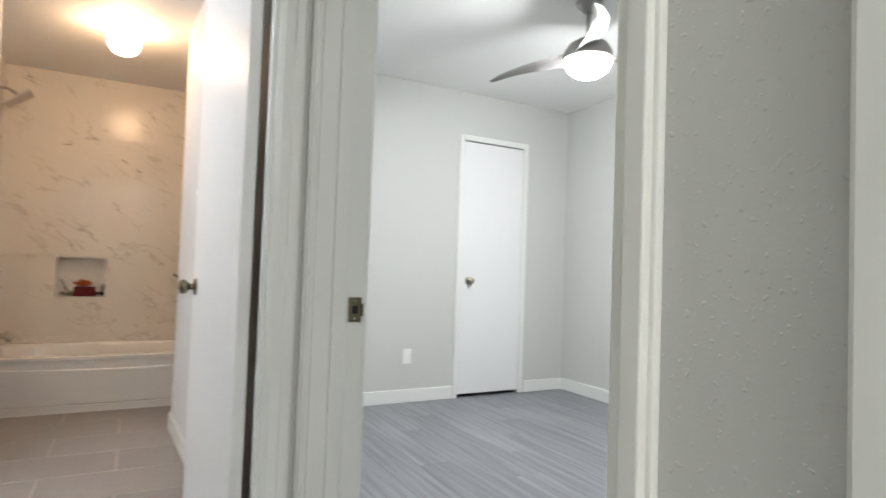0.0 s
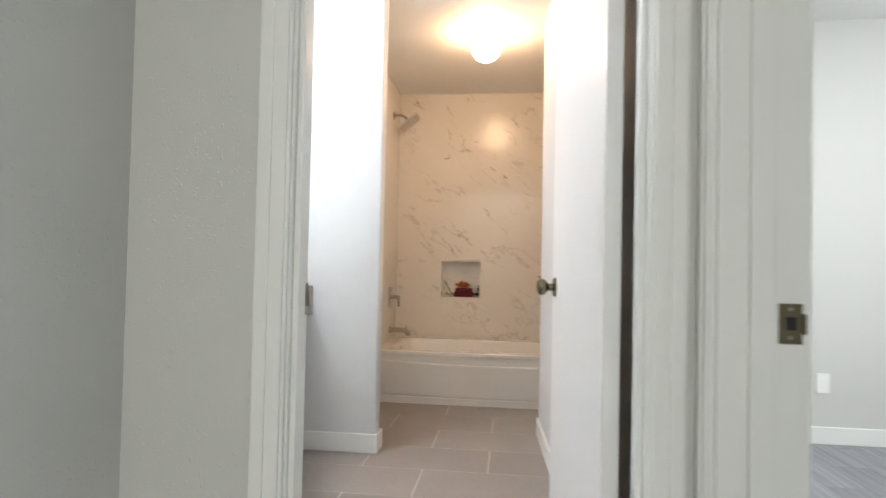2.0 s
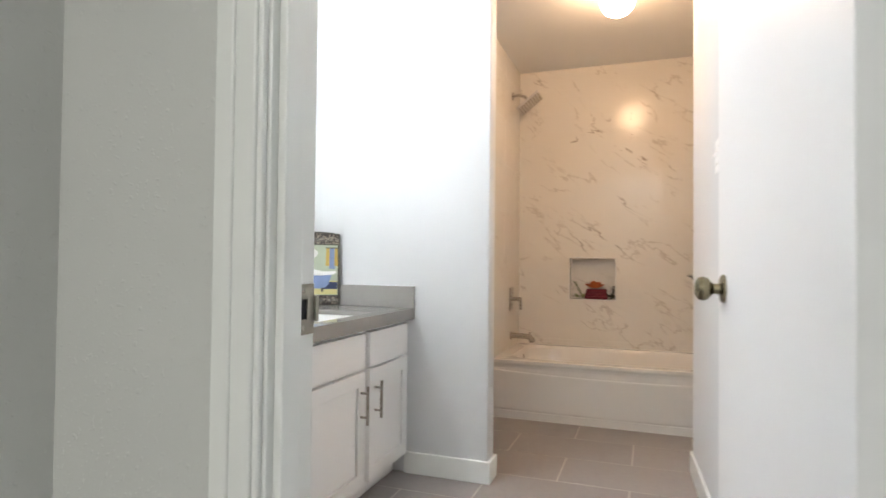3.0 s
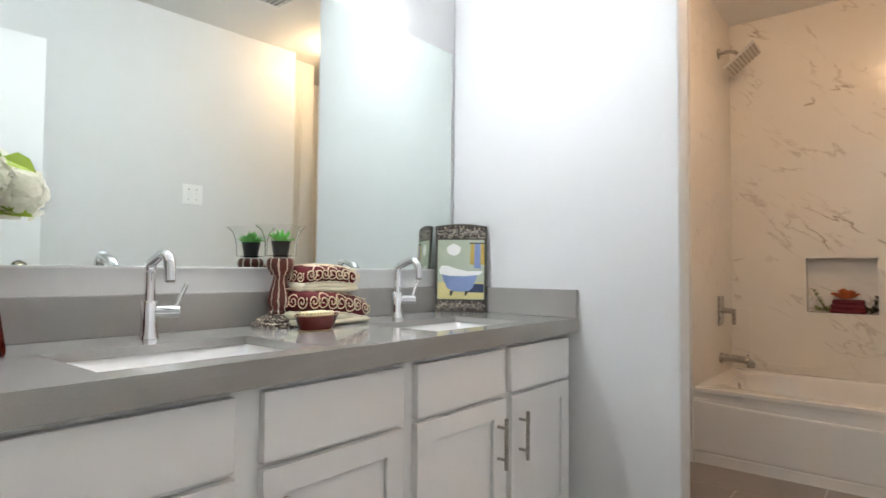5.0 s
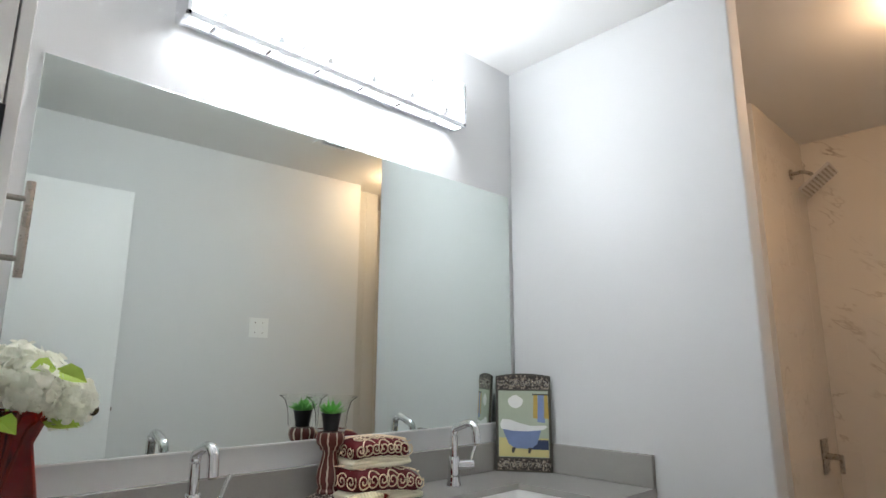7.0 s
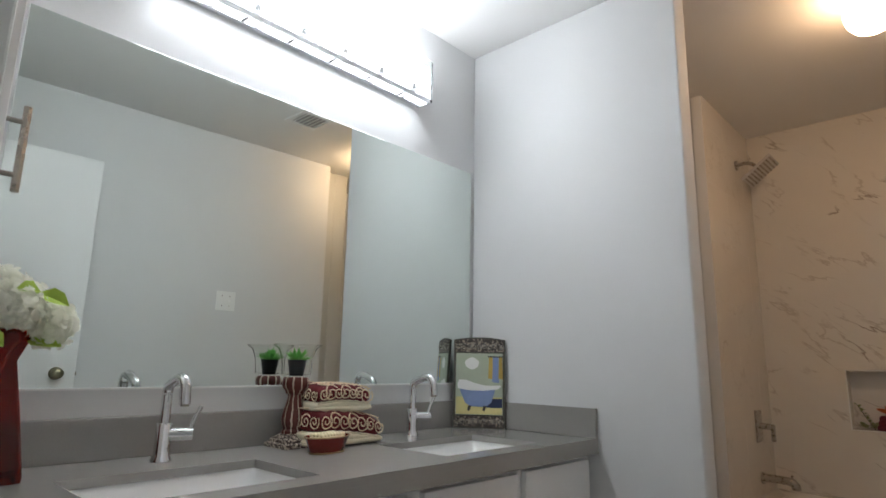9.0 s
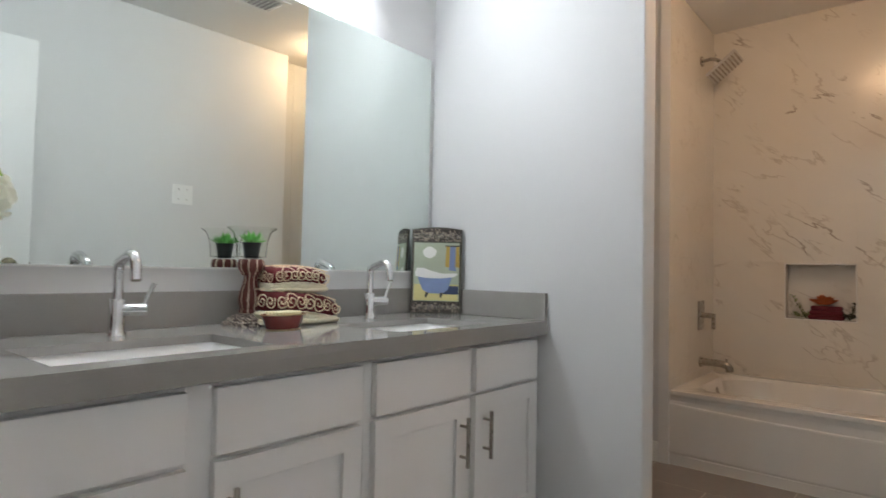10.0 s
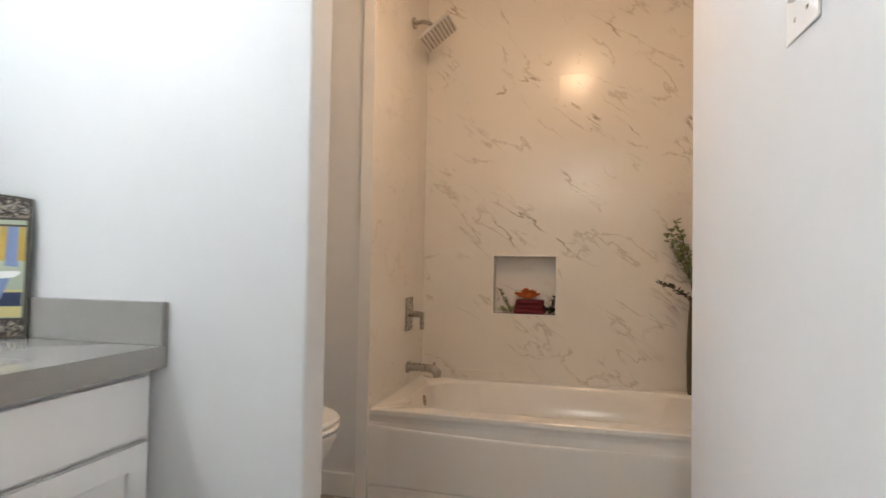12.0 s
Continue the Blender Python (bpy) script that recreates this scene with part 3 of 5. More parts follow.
def loft(bm, rings, close=True):
    n = len(rings[0])
    for a, b in zip(rings, rings[1:]):
        for k in range(n):
            bm.faces.new((a[k], a[(k + 1) % n], b[(k + 1) % n], b[k]))
    if close:
        bm.faces.new(rings[-1])


for a, b in SINKS:
    cy, cx = (a + b) / 2, (SX0 + SX1) / 2
    t = thing("undermount_sink", "white porcelain rectangular undermount sink", "sink", (cx, cy, CT - 0.0205), "vanity sinks")
    hx, hy = (SX1 - SX0) / 2 + 0.006, (b - a) / 2 + 0.006
    bm = bmesh.new()
    loft(bm, [ring(bm, 0, 0, hx + 0.015, hy + 0.015, 0, 14), ring(bm, 0, 0, hx, hy, 0, 14), ring(bm, 0, 0, hx - 0.008, hy - 0.008, -0.012, 12), ring(bm, 0, 0, hx - 0.020, hy - 0.022, -0.082, 9),
              ring(bm, 0, 0, hx - 0.045, hy - 0.05, -0.108, 7), ring(bm, 0, 0, 0.024, 0.024, -0.116, 2)], False)
    part("bowl", bm, PORCELAIN, t, "", True)
    part("drain", lathe([(0, -0.120), (0.024, -0.120), (0.026, -0.115), (0.018, -0.113), (0, -0.111)], 24), CHROME, t, "chrome drain", True)


def faucet(y):
    t = thing("sink_faucet", "chrome gooseneck single-lever faucet on grey countertop", "faucet", (-1.222, y, CT), "vanity faucets")
    part("base", lathe([(0, 0), (0.024, 0), (0.024, 0.004), (0.020, 0.012), (0.0185, 0.03), (0.0185, 0.086), (0.0165, 0.089), (0, 0.089)], 28), CHROME, t, "", True)
    pts = [(0, 0, 0.085), (0, 0, 0.120), (0, 0, 0.155)] + arc((0.024, 0, 0.160), 0.024, 180, 105, 5, (1, 0, 0), (0, 0, 1)) + [(0.058, 0, 0.197)] \
        + arc((0.072, 0, 0.172), 0.026, 95, 0, 7, (1, 0, 0), (0, 0, 1)) + [(0.100, 0, 0.150), (0.102, 0, 0.138)]
    part("spout", tube(pts, 0.0125, 16), CHROME, t, "", True)
    part("aerator", lathe([(0, 0.134), (0.010, 0.134), (0.010, 0.140), (0, 0.140)], 16), DARKNICKEL, t).matrix_basis = Matrix.Translation((0.102, 0, 0))
    d = Vector((0.42, 0.91, 0)).normalized()
    part("valve", tube([d * 0.012 + Vector((0, 0, 0.062)), d * 0.040 + Vector((0, 0, 0.062)), d * 0.0405 + Vector((0, 0, 0.062)), d * 0.066 + Vector((0, 0, 0.062))], 0.0150, 20), CHROME, t, "", True)
    part("lever", tube([d * 0.058 + Vector((0, 0, 0.070)), d * 0.068 + Vector((0, 0, 0.100)), d * 0.080 + Vector((0, 0, 0.128))], 0.0055, 12), CHROME, t, "", True)
    return t


faucet(2.180)
faucet(3.020)


def bar_pull(parent, at, length, way, along=(0, 0, 1)):
    """A square bar on two posts; at: its middle on the front."""
    p, w, al = Vector(at), Vector(way), Vector(along)
    bar = tube([p + w * 0.030 - al * length / 2, p + w * 0.030 + al * length / 2], 0.0062, 8)
    h = part("handle", bar, NICKEL, parent, "brushed nickel bar pull")
    for s in (-1, 1):
        q = p + al * s * length * 0.31
        part("post", tube([q, q + w * 0.028], 0.0045, 8), NICKEL, h)
    return h


def shaker(y0, y1, z0, z1, x0, x1, rail=0.055, depth=0.008):
    bm = slab(0, x0, x1 - depth, y0, y1, z0, z1)
    b2 = slab(0, x1 - depth, x1, y0, y1, z0, z1, [(y0 + rail, y1 - rail, z0 + rail, z1 - rail)])
    me = bpy.data.meshes.new("tmp")
    b2.to_mesh(me)
    b2.free()
    bm.from_mesh(me)
    bpy.data.meshes.remove(me)
    bmesh.ops.remove_doubles(bm, verts=bm.verts[:], dist=0.0002)
    bevel(bm, 0.0015, 2)
    return bm


def cabinet(y0, y1, fronts, label):
    t = thing("vanity_cabinet", label, "cabinet", (0, 0, 0), "vanity cabinets")
    part("face_frame", boxes((-0.818, -0.800, y0, y1, 0.088, CT - 0.0205)), CAB, t)
    part("body", boxes((MX, -0.822, y0, y0 + 0.016, 0.088, CT - 0.0205), (MX, -0.822, y1 - 0.016, y1, 0.088, CT - 0.0205), (MX, -0.818, y0 + 0.016, y1 - 0.016, 0.088, 0.104)), CAB, t)
    part("toe_kick", boxes((-0.875, -0.86, y0, y1, 0, 0.088)), CAB, t)
    for a, b, hy in fronts:
        part("drawer_front", boxes((-0.800, -0.780, a, b, 0.553, 0.689), width=0.0025), CAB, t)
        d = part("cabinet_door", shaker(a, b, 0.098, 0.541, -0.800, -0.780), CAB, t)
        bar_pull(d, (-0.780, hy, 0.418), 0.148, (1, 0, 0))
    return t


cabinet(DY1 + 0.002, 2.614, [(1.700, 2.145, 2.113), (2.205, 2.590, 2.236)], "white shaker vanity cabinet under the first sink")
cabinet(2.615, PY - 0.002, [(2.640, 3.030, 2.996), (3.070, 3.446, 3.116)], "white shaker vanity cabinet with drawers and nickel bar pulls")

# mirror and lamp over it
t = thing("vanity_mirror", "large frameless wall mirror above the vanity", "mirror", (0, 0, 0))
part("glass", boxes((MX, MX + 0.008, 1.795, 3.448, 0.926, 1.838), width=0.0015), MIRROR, t)
part("clip_rail", boxes((MX, MX + 0.010, 1.795, 3.448, 0.9215, 0.9255)), PLASTIC, t)

LY0, LY1 = 2.065, 3.095
t = thing("vanity_light", "chrome bar vanity light with six lit square glass shades", "wall lamp", (0, 0, 0))
part("backplate", boxes((MX, MX + 0.022, LY0, LY1, 2.035, 2.155), width=0.003), CHROME, t)
part("rail", boxes((MX + 0.088, MX + 0.100, LY0, LY1, 2.018, 2.034), width=0.001), CHROME, t)
for y in (LY0, LY1 - 0.012):
    part("end_plate", boxes((MX + 0.022, MX + 0.100, y, y + 0.012, 2.020, 2.160), width=0.001), CHROME, t)
pitch = (LY1 - LY0 - 0.03) / 6
for k in range(6):
    y = LY0 + 0.015 + pitch * (k + 0.5)
    x = MX + 0.090
    outer, inner = bmesh.new(), None
    w, d = pitch / 2 - 0.010, 0.052
    loft(outer, [ring(outer, x, y, d, w, 2.060, 5, 32), ring(outer, x, y, d, w, 2.165, 5, 32), ring(outer, x, y, d - 0.004, w - 0.004, 2.165, 5, 32), ring(outer, x, y, d - 0.004, w - 0.004, 2.064, 5, 32)])
    outer.faces.new([v for v in outer.verts if abs(v.co.z - 2.060) < 1e-4][::-1])
    s = part("glass_shade", outer, SHADE, t, "clear glass shade", True)
    s.visible_shadow = False
    part("socket", lathe([(0, 2.044), (0.016, 2.044), (0.016, 2.072), (0, 2.072)], 16), CHROME, t, "", True).matrix_basis = Matrix.Translation((x, y, 0))
    part("socket_arm", tube([(MX + 0.02, y, 2.052), (x, y, 2.052)], 0.006, 8), CHROME, t, "", True)
    bm = bmesh.new()
    lamp = [ring(bm, x, y, d - 0.026, w - 0.026, 2.074, 3, 32), ring(bm, x, y, d - 0.012, w - 0.010, 2.088, 3.5, 32), ring(bm, x, y, d - 0.010, w - 0.007, 2.112, 3.5, 32), ring(bm, x, y, d - 0.012, w - 0.010, 2.140, 3.5, 32), ring(bm, x, y, d - 0.026, w - 0.026, 2.154, 3, 32)]
    loft(bm, lamp)
    bm.faces.new(lamp[0][::-1])
    part("inner_shade", bm, BULB, t, "glowing frosted glass", True)

# shallow cabinet on the end wall
t = thing("wall_cabinet", "tall white wall cabinet with nickel bar pull", "cabinet", (0, 0, 0))
part("body", boxes((MX, -0.82, DY1, 1.698, 1.22, 2.25), width=0.001), CAB, t)
d = part("cabinet_door", boxes((MX + 0.002, -0.822, 1.701, 1.720, 1.222, 2.248), width=0.002), CAB, t)
bar_pull(d, (-0.850, 1.720, 1.330), 0.146, (0, 1, 0))
part("hinge", boxes((-0.8195, -0.812, 1.692, 1.7015, 1.44, 1.50), width=0.001), BLACKPOT, t)

# ---- tub alcove ----
TH = 0.363
t = thing("bathtub", "white alcove bathtub with bowed apron", "bathtub", (0, 0, 0))
cx, cy = (TL + TR) / 2, (TF + TY) / 2
hx, hy = (TR - TL) / 2, (TY - TF) / 2
bm = bmesh.new()
loft(bm, [ring(bm, cx, cy, hx, hy, TH - 0.022, 60, 96), ring(bm, cx, cy, hx, hy, TH - 0.004, 60, 96), ring(bm, cx, cy, hx - 0.004, hy - 0.004, TH, 60, 96),
          ring(bm, cx, cy + 0.008, hx - 0.085, hy - 0.075, TH, 7, 96), ring(bm, cx, cy + 0.008, hx - 0.10, hy - 0.088, TH - 0.014, 6, 96),
          ring(bm, cx, cy + 0.008, hx - 0.13, hy - 0.11, TH - 0.15, 5.5, 96), ring(bm, cx, cy + 0.008, hx - 0.19, hy - 0.15, TH - 0.29, 5, 96), ring(bm, cx, cy + 0.008, hx - 0.26, hy - 0.20, TH - 0.31, 4, 96)])
part("basin", bm, TUBMAT, t, "", True)
bm = bmesh.new()
N = 40
PROFILE = ((0.0, 0.006, 0), (0.045, 0.006, 0), (0.053, 0.0095, 0.6), (0.064, 0.004, 1), (0.17, 0.002, 1), (0.288, 0.002, 1), (0.296, 0.003, 1), (0.3005, 0.0068, 1), (0.313, 0.007, 0), (TH - 0.034, 0.0055, 0), (TH - 0.024, 0.003, 0), (TH - 0.020, 0.0005, 0))
rows = []
for z, back, bow in PROFILE:
    row = []
    for k in range(N + 1):
        u = k / N
        edge = min(1.0, min(u, 1 - u) / 0.06)
        edge = edge * edge * (3 - 2 * edge)
        sag = 0.022 * (4 * u * (1 - u)) * (1 if 0.2 < z < TH - 0.06 else 0.35 if z < 0.2 else 0) * edge
        row.append(bm.verts.new((TL + (TR - TL) * u, TF + back - 0.006 * (1 - edge) * (1 if bow else 0), z - sag * (1 if bow else 0.3))))
    rows.append(row)
for a, b in zip(rows, rows[1:]):
    for k in range(N):
        bm.faces.new((a[k], a[k + 1], b[k + 1], b[k]))
geo = bmesh.ops.extrude_face_region(bm, geom=bm.faces[:])
bmesh.ops.translate(bm, verts=[v for v in geo["geom"] if isinstance(v, bmesh.types.BMVert)], vec=(0, 0.012, 0))
part("apron", bm, TUBMAT, t)
part("caulk", boxes((TL, TR, TF + 0.004, TF + 0.012, 0.0, 0.004)), PORCELAIN, t)
bm = lathe([(0, 0), (0.028, 0), (0.028, 0.004), (0.022, 0.008), (0, 0.009)], 24)
bm.transform(Matrix.Translation((TL + 0.105, cy + 0.06, TH - 0.060)) @ Matrix.Rotation(radians(82), 4, "Y"))
part("overflow", bm, NICKEL, t, "brushed nickel overflow cover", True)

FY = 5.06
t = thing("tub_spout", "brushed nickel tub spout on marble tile", "tub spout", (TL, FY, 0.448))
part("flange", tube([(0, 0, 0), (0.012, 0, 0)], 0.030, 20), NICKEL, t, "", True)
bm = tube([(0.010, 0, 0.002), (0.06, 0, 0.002), (0.115, 0, 0.0), (0.140, 0, -0.006), (0.152, 0, -0.020), (0.154, 0, -0.040)], 0.022, 18, None, [1, 0.92, 0.92, 0.98, 1, 0.95])
part("spout", bm, NICKEL, t, "", True)
part("diverter", tube([(0.138, 0, 0.012), (0.138, 0, 0.030)], 0.006, 12), NICKEL, t, "", True)
t = thing("shower_valve", "brushed nickel rectangular shower valve with lever", "shower valve", (TL, FY, 0.710))
part("plate", boxes((0, 0.009, -0.052, 0.052, -0.082, 0.082), width=0.003), NICKEL, t)
part("stem", tube([(0.008, 0, 0), (0.062, 0, 0)], 0.0155, 20), NICKEL, t, "", True)
part("lever", boxes((0.062, 0.080, -0.012, 0.012, -0.075, 0.012), width=0.003), NICKEL, t)
t = thing("rain_shower", "square brushed nickel rain shower head on bent arm", "shower head", (TL, FY, 2.168))
part("flange", tube([(0, 0, 0), (0.010, 0, 0)], 0.029, 20), NICKEL, t, "", True)
part("arm", tube([(0.008, 0, 0), (0.05, 0, 0.004), (0.085, 0, -0.008), (0.112, 0, -0.035)], 0.0105, 14), NICKEL, t, "", True)
tilt = Matrix.Translation((0.122, 0, -0.055)) @ Matrix.Rotation(radians(-38), 4, "Y")
bm = lathe([(0, 0.002), (0.014, 0.002), (0.017, 0.012), (0.012, 0.024), (0, 0.026)], 18)
bm.transform(tilt)
part("swivel", bm, NICKEL, t, "", True)
bm = boxes((-0.094, 0.094, -0.094, 0.094, -0.014, 0.002), width=0.004)
bm.transform(tilt)
head = part("head", bm, NICKEL_LIT, t)
bm = bmesh.new()
for i in range(9):
    y = -0.080 + 0.020 * i
    box(bm, y - 0.005, y + 0.005, -0.085, 0.085, -0.0165, -0.0135)
bm.transform(tilt)
part("nozzle_strips", bm, NICKEL, head, "ribbed nozzle strips")

# niche lining with its things
NX0, NX1, NZ0, NZ1, ND = -0.2915, 0.030, 0.708, 1.007, 0.088
bm = boxes((NX0 - 0.012, NX0, TY + 0.0125, TY + ND, NZ0 - 0.012, NZ1 + 0.012), (NX1, NX1 + 0.012, TY + 0.0125, TY + ND, NZ0 - 0.012, NZ1 + 0.012),
           (NX0, NX1, TY + 0.0125, TY + ND, NZ0 - 0.012, NZ0), (NX0, NX1, TY + 0.0125, TY + ND, NZ1, NZ1 + 0.012), (NX0 - 0.012, NX1 + 0.012, TY + ND, TY + ND + 0.01, NZ0 - 0.012, NZ1 + 0.012))
structure("niche_lining", bm, MARBLE, "marble tiled shower niche", "niche")
bm = slab(1, TY - 0.002, TY + 0.0125, NX0 - 0.006, NX1 + 0.006, NZ0 - 0.006, NZ1 + 0.006, [(NX0, NX1, NZ0, NZ1)])
structure("trim_niche", bm, PORCELAIN, "white edging round the shower niche", "trim")


def leaf(bm, at, way, up, length, width, curl=0.2):
    """A pointed leaf of six faces, bent along its middle."""
    w = Vector(way).normalized()
    s = w.cross(Vector(up)).normalized()
    n = s.cross(w)
    p = Vector(at)
    mid = [p + w * length * u + n * length * curl * u * u for u in (0, 0.35, 0.7, 1)]
    left = [mid[i] + s * width * f + n * width * 0.25 for i, f in ((1, 0.5), (2, 0.42))]
    right = [mid[i] - s * width * f + n * width * 0.25 for i, f in ((1, 0.5), (2, 0.42))]
    v = {k: bm.verts.new(q) for k, q in zip("abcdlmrs", (*mid, *left, *right))}
    for f in ("abl", "abr", "bcml", "bcsr", "cdm", "cds"):
        vs = [v[k] for k in f]
        try:
            bm.faces.new(vs)
        except ValueError:
            pass


rnd = random.Random(4)


def any_way(z0=-1.0, z1=1.0):
    a, z = rnd.uniform(0, 2 * math.pi), rnd.uniform(z0, z1)
    r = math.sqrt(max(0.0, 1 - z * z))
    return Vector((r * math.cos(a), r * math.sin(a), z))


t = thing("crimson_towel", "folded crimson cloth in the shower niche", "towel", (-0.105, TY + 0.040, NZ0))
bm = bmesh.new()
for k in range(3):
    b2 = boxes((-0.082 + 0.006 * k, 0.082 - 0.004 * k, -0.036, 0.036, 0.024 * k, 0.024 * k + 0.026), width=0.010, segments=3)
    me = bpy.data.meshes.new("tmp")
    b2.to_mesh(me)
    b2.free()
    bm.from_mesh(me)
    bpy.data.meshes.remove(me)
part("fold", bm, CRIMSON, t, "", True)
t = thing("silk_flower", "orange silk flower on the crimson cloth", "flower", (-0.115, TY + 0.035, NZ0 + 0.076))
bm = bmesh.new()
for k in range(46):
    d = any_way(0.1, 1.0)
    leaf(bm, Vector((d.x * 0.020, d.y * 0.010, 0.004)), d + Vector((d.x * 0.7, -0.2, 0.35)), (0, 0, 1) if d.z < 0.85 else (0, 1, 0), 0.054 * rnd.uniform(0.8, 1.1), 0.040, 0.15)
part("petals", bm, ORANGE, t)
for x, tall, mat, lab in ((-0.235, 0.13, EUCA, "eucalyptus sprig lying in the shower niche"), (0.012, 0.085, EUCADARK, "dark green leaf cluster in the shower niche")):
    t = thing("leaf_sprig", lab, "sprig", (x, TY + 0.045, NZ0))
    lean = -0.035 if x < 0 else 0.012
    stem = [(-lean, 0, 0.002), (-lean * 0.2, 0, tall * 0.4), (lean, -0.004, tall)]
    part("stem", tube(stem, 0.0016, 6), EUCADARK, t)
    bm = bmesh.new()
    for k in range(26 if x < 0 else 30):
        u = k / 26
        p = Vector(stem[0]).lerp(Vector(stem[2]), min(u, 1))
        leaf(bm, p, any_way(-0.1, 0.6) * Vector((1, 0.5, 1)), (0, 0, 1), 0.020, 0.013)
    for k in range(24):
        leaf(bm, (rnd.uniform(-0.02, 0.055) if x < 0 else rnd.uniform(-0.04, 0.02), rnd.uniform(-0.015, 0.015), rnd.uniform(0.004, 0.02)), any_way(0.0, 0.7), (0, 0, 1), 0.028, 0.016)
    part("leaves", bm, mat, t)

# tall vase on the tub's back ledge
t = thing("tall_vase", "slim olive ceramic vase standing on the tub ledge", "vase", (0.690, TY - 0.052, TH))
part("body", lathe([(0, 0), (0.036, 0), (0.040, 0.01), (0.042, 0.2), (0.036, 0.36), (0.030, 0.43), (0.033, 0.455), (0.029, 0.455), (0.026, 0.43), (0, 0.40)], 28), OLIVE, t, "", True)
t = thing("eucalyptus_branches", "eucalyptus branches with green and dark leaves in the vase", "plant", (0.690, TY - 0.052, TH + 0.40))
for k in range(9):
    a = rnd.uniform(0, 2 * math.pi) if k > 3 else (math.pi * (0.85 + 0.1 * k))
    out, top = rnd.uniform(0.09, 0.17), rnd.uniform(0.22, 0.44)
    if k == 3:
        top, out = 0.12, 0.20
    end = Vector((math.cos(a) * out, -abs(math.sin(a)) * out * 0.6 - 0.01, top))
    mid = Vector((end.x * 0.25, end.y * 0.25, top * 0.5))
    pts = [Vector((0, 0, 0)), mid, mid.lerp(end, 0.5) + Vector((0, 0, 0.012)), end]
    b = part("branch", tube(pts, 0.0022, 6, None, [1, 0.8, 0.6, 0.3]), EUCADARK, t)
    bm = bmesh.new()
    for i in range(34):
        u = 0.30 + 0.70 * i / 34
        seg = min(int(u * 3), 2)
        p = pts[seg].lerp(pts[seg + 1], u * 3 - seg)
        leaf(bm, p, any_way(-0.3, 0.7) * Vector((1, 0.7, 1)), (0, 0, 1), rnd.uniform(0.022, 0.036), rnd.uniform(0.016, 0.026))
    part("leaves", bm, EUCADARK if k in (3, 7) else EUCA, b)

# toilet beside the partition
t = thing("toilet", "white two-piece toilet behind the partition", "toilet", (MX, 4.085, 0))
bm = bmesh.new()
loft(bm, [ring(bm, 0.40, 0, 0.22, 0.11, 0.0, 2.6), ring(bm, 0.40, 0, 0.20, 0.10, 0.10, 2.6), ring(bm, 0.44, 0, 0.22, 0.13, 0.25, 2.3), ring(bm, 0.475, 0, 0.245, 0.178, 0.375, 2.2),
          ring(bm, 0.475, 0, 0.245, 0.180, 0.392, 2.2), ring(bm, 0.475, 0, 0.17, 0.12, 0.392, 2.2), ring(bm, 0.46, 0, 0.12, 0.09, 0.25, 2.2)])
part("bowl", bm, PORCELAIN, t, "", True)
for name, z0, z1 in (("seat", 0.400, 0.415), ("lid", 0.422, 0.440)):
    bm = bmesh.new()
    a = [ring(bm, 0.475, 0, 0.246, 0.182, z0, 2.2), ring(bm, 0.475, 0, 0.250, 0.186, (z0 + z1) / 2, 2.2), ring(bm, 0.475, 0, 0.242, 0.178, z1, 2.2)]
    loft(bm, a)
    bm.faces.new(a[0][::-1])
    part(name, bm, PORCELAIN, t, "", True)
part("tank", boxes((0.012, 0.20, -0.21, 0.21, 0.37, 0.72), width=0.02, segments=3), PORCELAIN, t, "", True)
part("tank_lid", boxes((0.006, 0.208, -0.218, 0.218, 0.722, 0.752), width=0.008, segments=3), PORCELAIN, t, "", True)
part("lever", boxes((0.20, 0.215, -0.17, -0.10, 0.66, 0.672), width=0.003), CHROME, t)

# warm ceiling globe, vent and switch
t = thing("ceiling_globe_lamp", "lit warm glass globe lamp on the bathroom ceiling", "ceiling lamp", (0.105, 4.06, CZ))
part("canopy", lathe([(0, 0), (0.062, 0), (0.060, -0.010), (0.046, -0.018), (0.042, -0.022), (0, -0.022)], 32), NICKEL, t, "", True)
part("globe", lathe([(0.040, -0.022), (0.058, -0.030), (0.080, -0.055), (0.089, -0.090), (0.082, -0.128), (0.062, -0.156), (0.034, -0.172), (0, -0.177)], 32), GLOBE, t, "glowing milk glass", True)
t = thing("ceiling_vent", "white slatted air vent in the bathroom ceiling", "vent", (-0.125, 3.375, CZ))
part("frame", slab(2, -0.006, 0, -0.11, 0.11, -0.11, 0.11, [(-0.08, 0.08, -0.08, 0.08)]), PLASTIC, t)
part("backing", boxes((-0.08, 0.08, -0.08, 0.08, -0.0012, 0.0)), VENTBACK, t)
for k in range(6):
    bm = boxes((-0.08, 0.08, -0.009, 0.009, -0.0008, 0.0008))
    bm.transform(Matrix.Translation((0, -0.066 + 0.0264 * k, -0.005)) @ Matrix.Rotation(radians(28), 4, "X"))
    part("slat", bm, PLASTIC, t)
t = thing("light_switch", "white double toggle light switch on the wall", "switch", (RW + SKEW * 0.305, 3.256, 1.360), "", 1.2)
part("plate", boxes((-0.004, 0, -0.061, 0.061, -0.059, 0.059), width=0.0015), PLASTIC, t)
for y in (-0.024, 0.024):
    part("toggle", boxes((-0.0150, -0.0035, y - 0.0045, y + 0.0045, -0.002, 0.009), width=0.0015), PLASTIC, t)
    for z in (-0.030, 0.030):
        part("screw", boxes((-0.0048, -0.0038, y - 0.003, y + 0.003, z - 0.003, z + 0.003), width=0.0003), NICKEL, t)

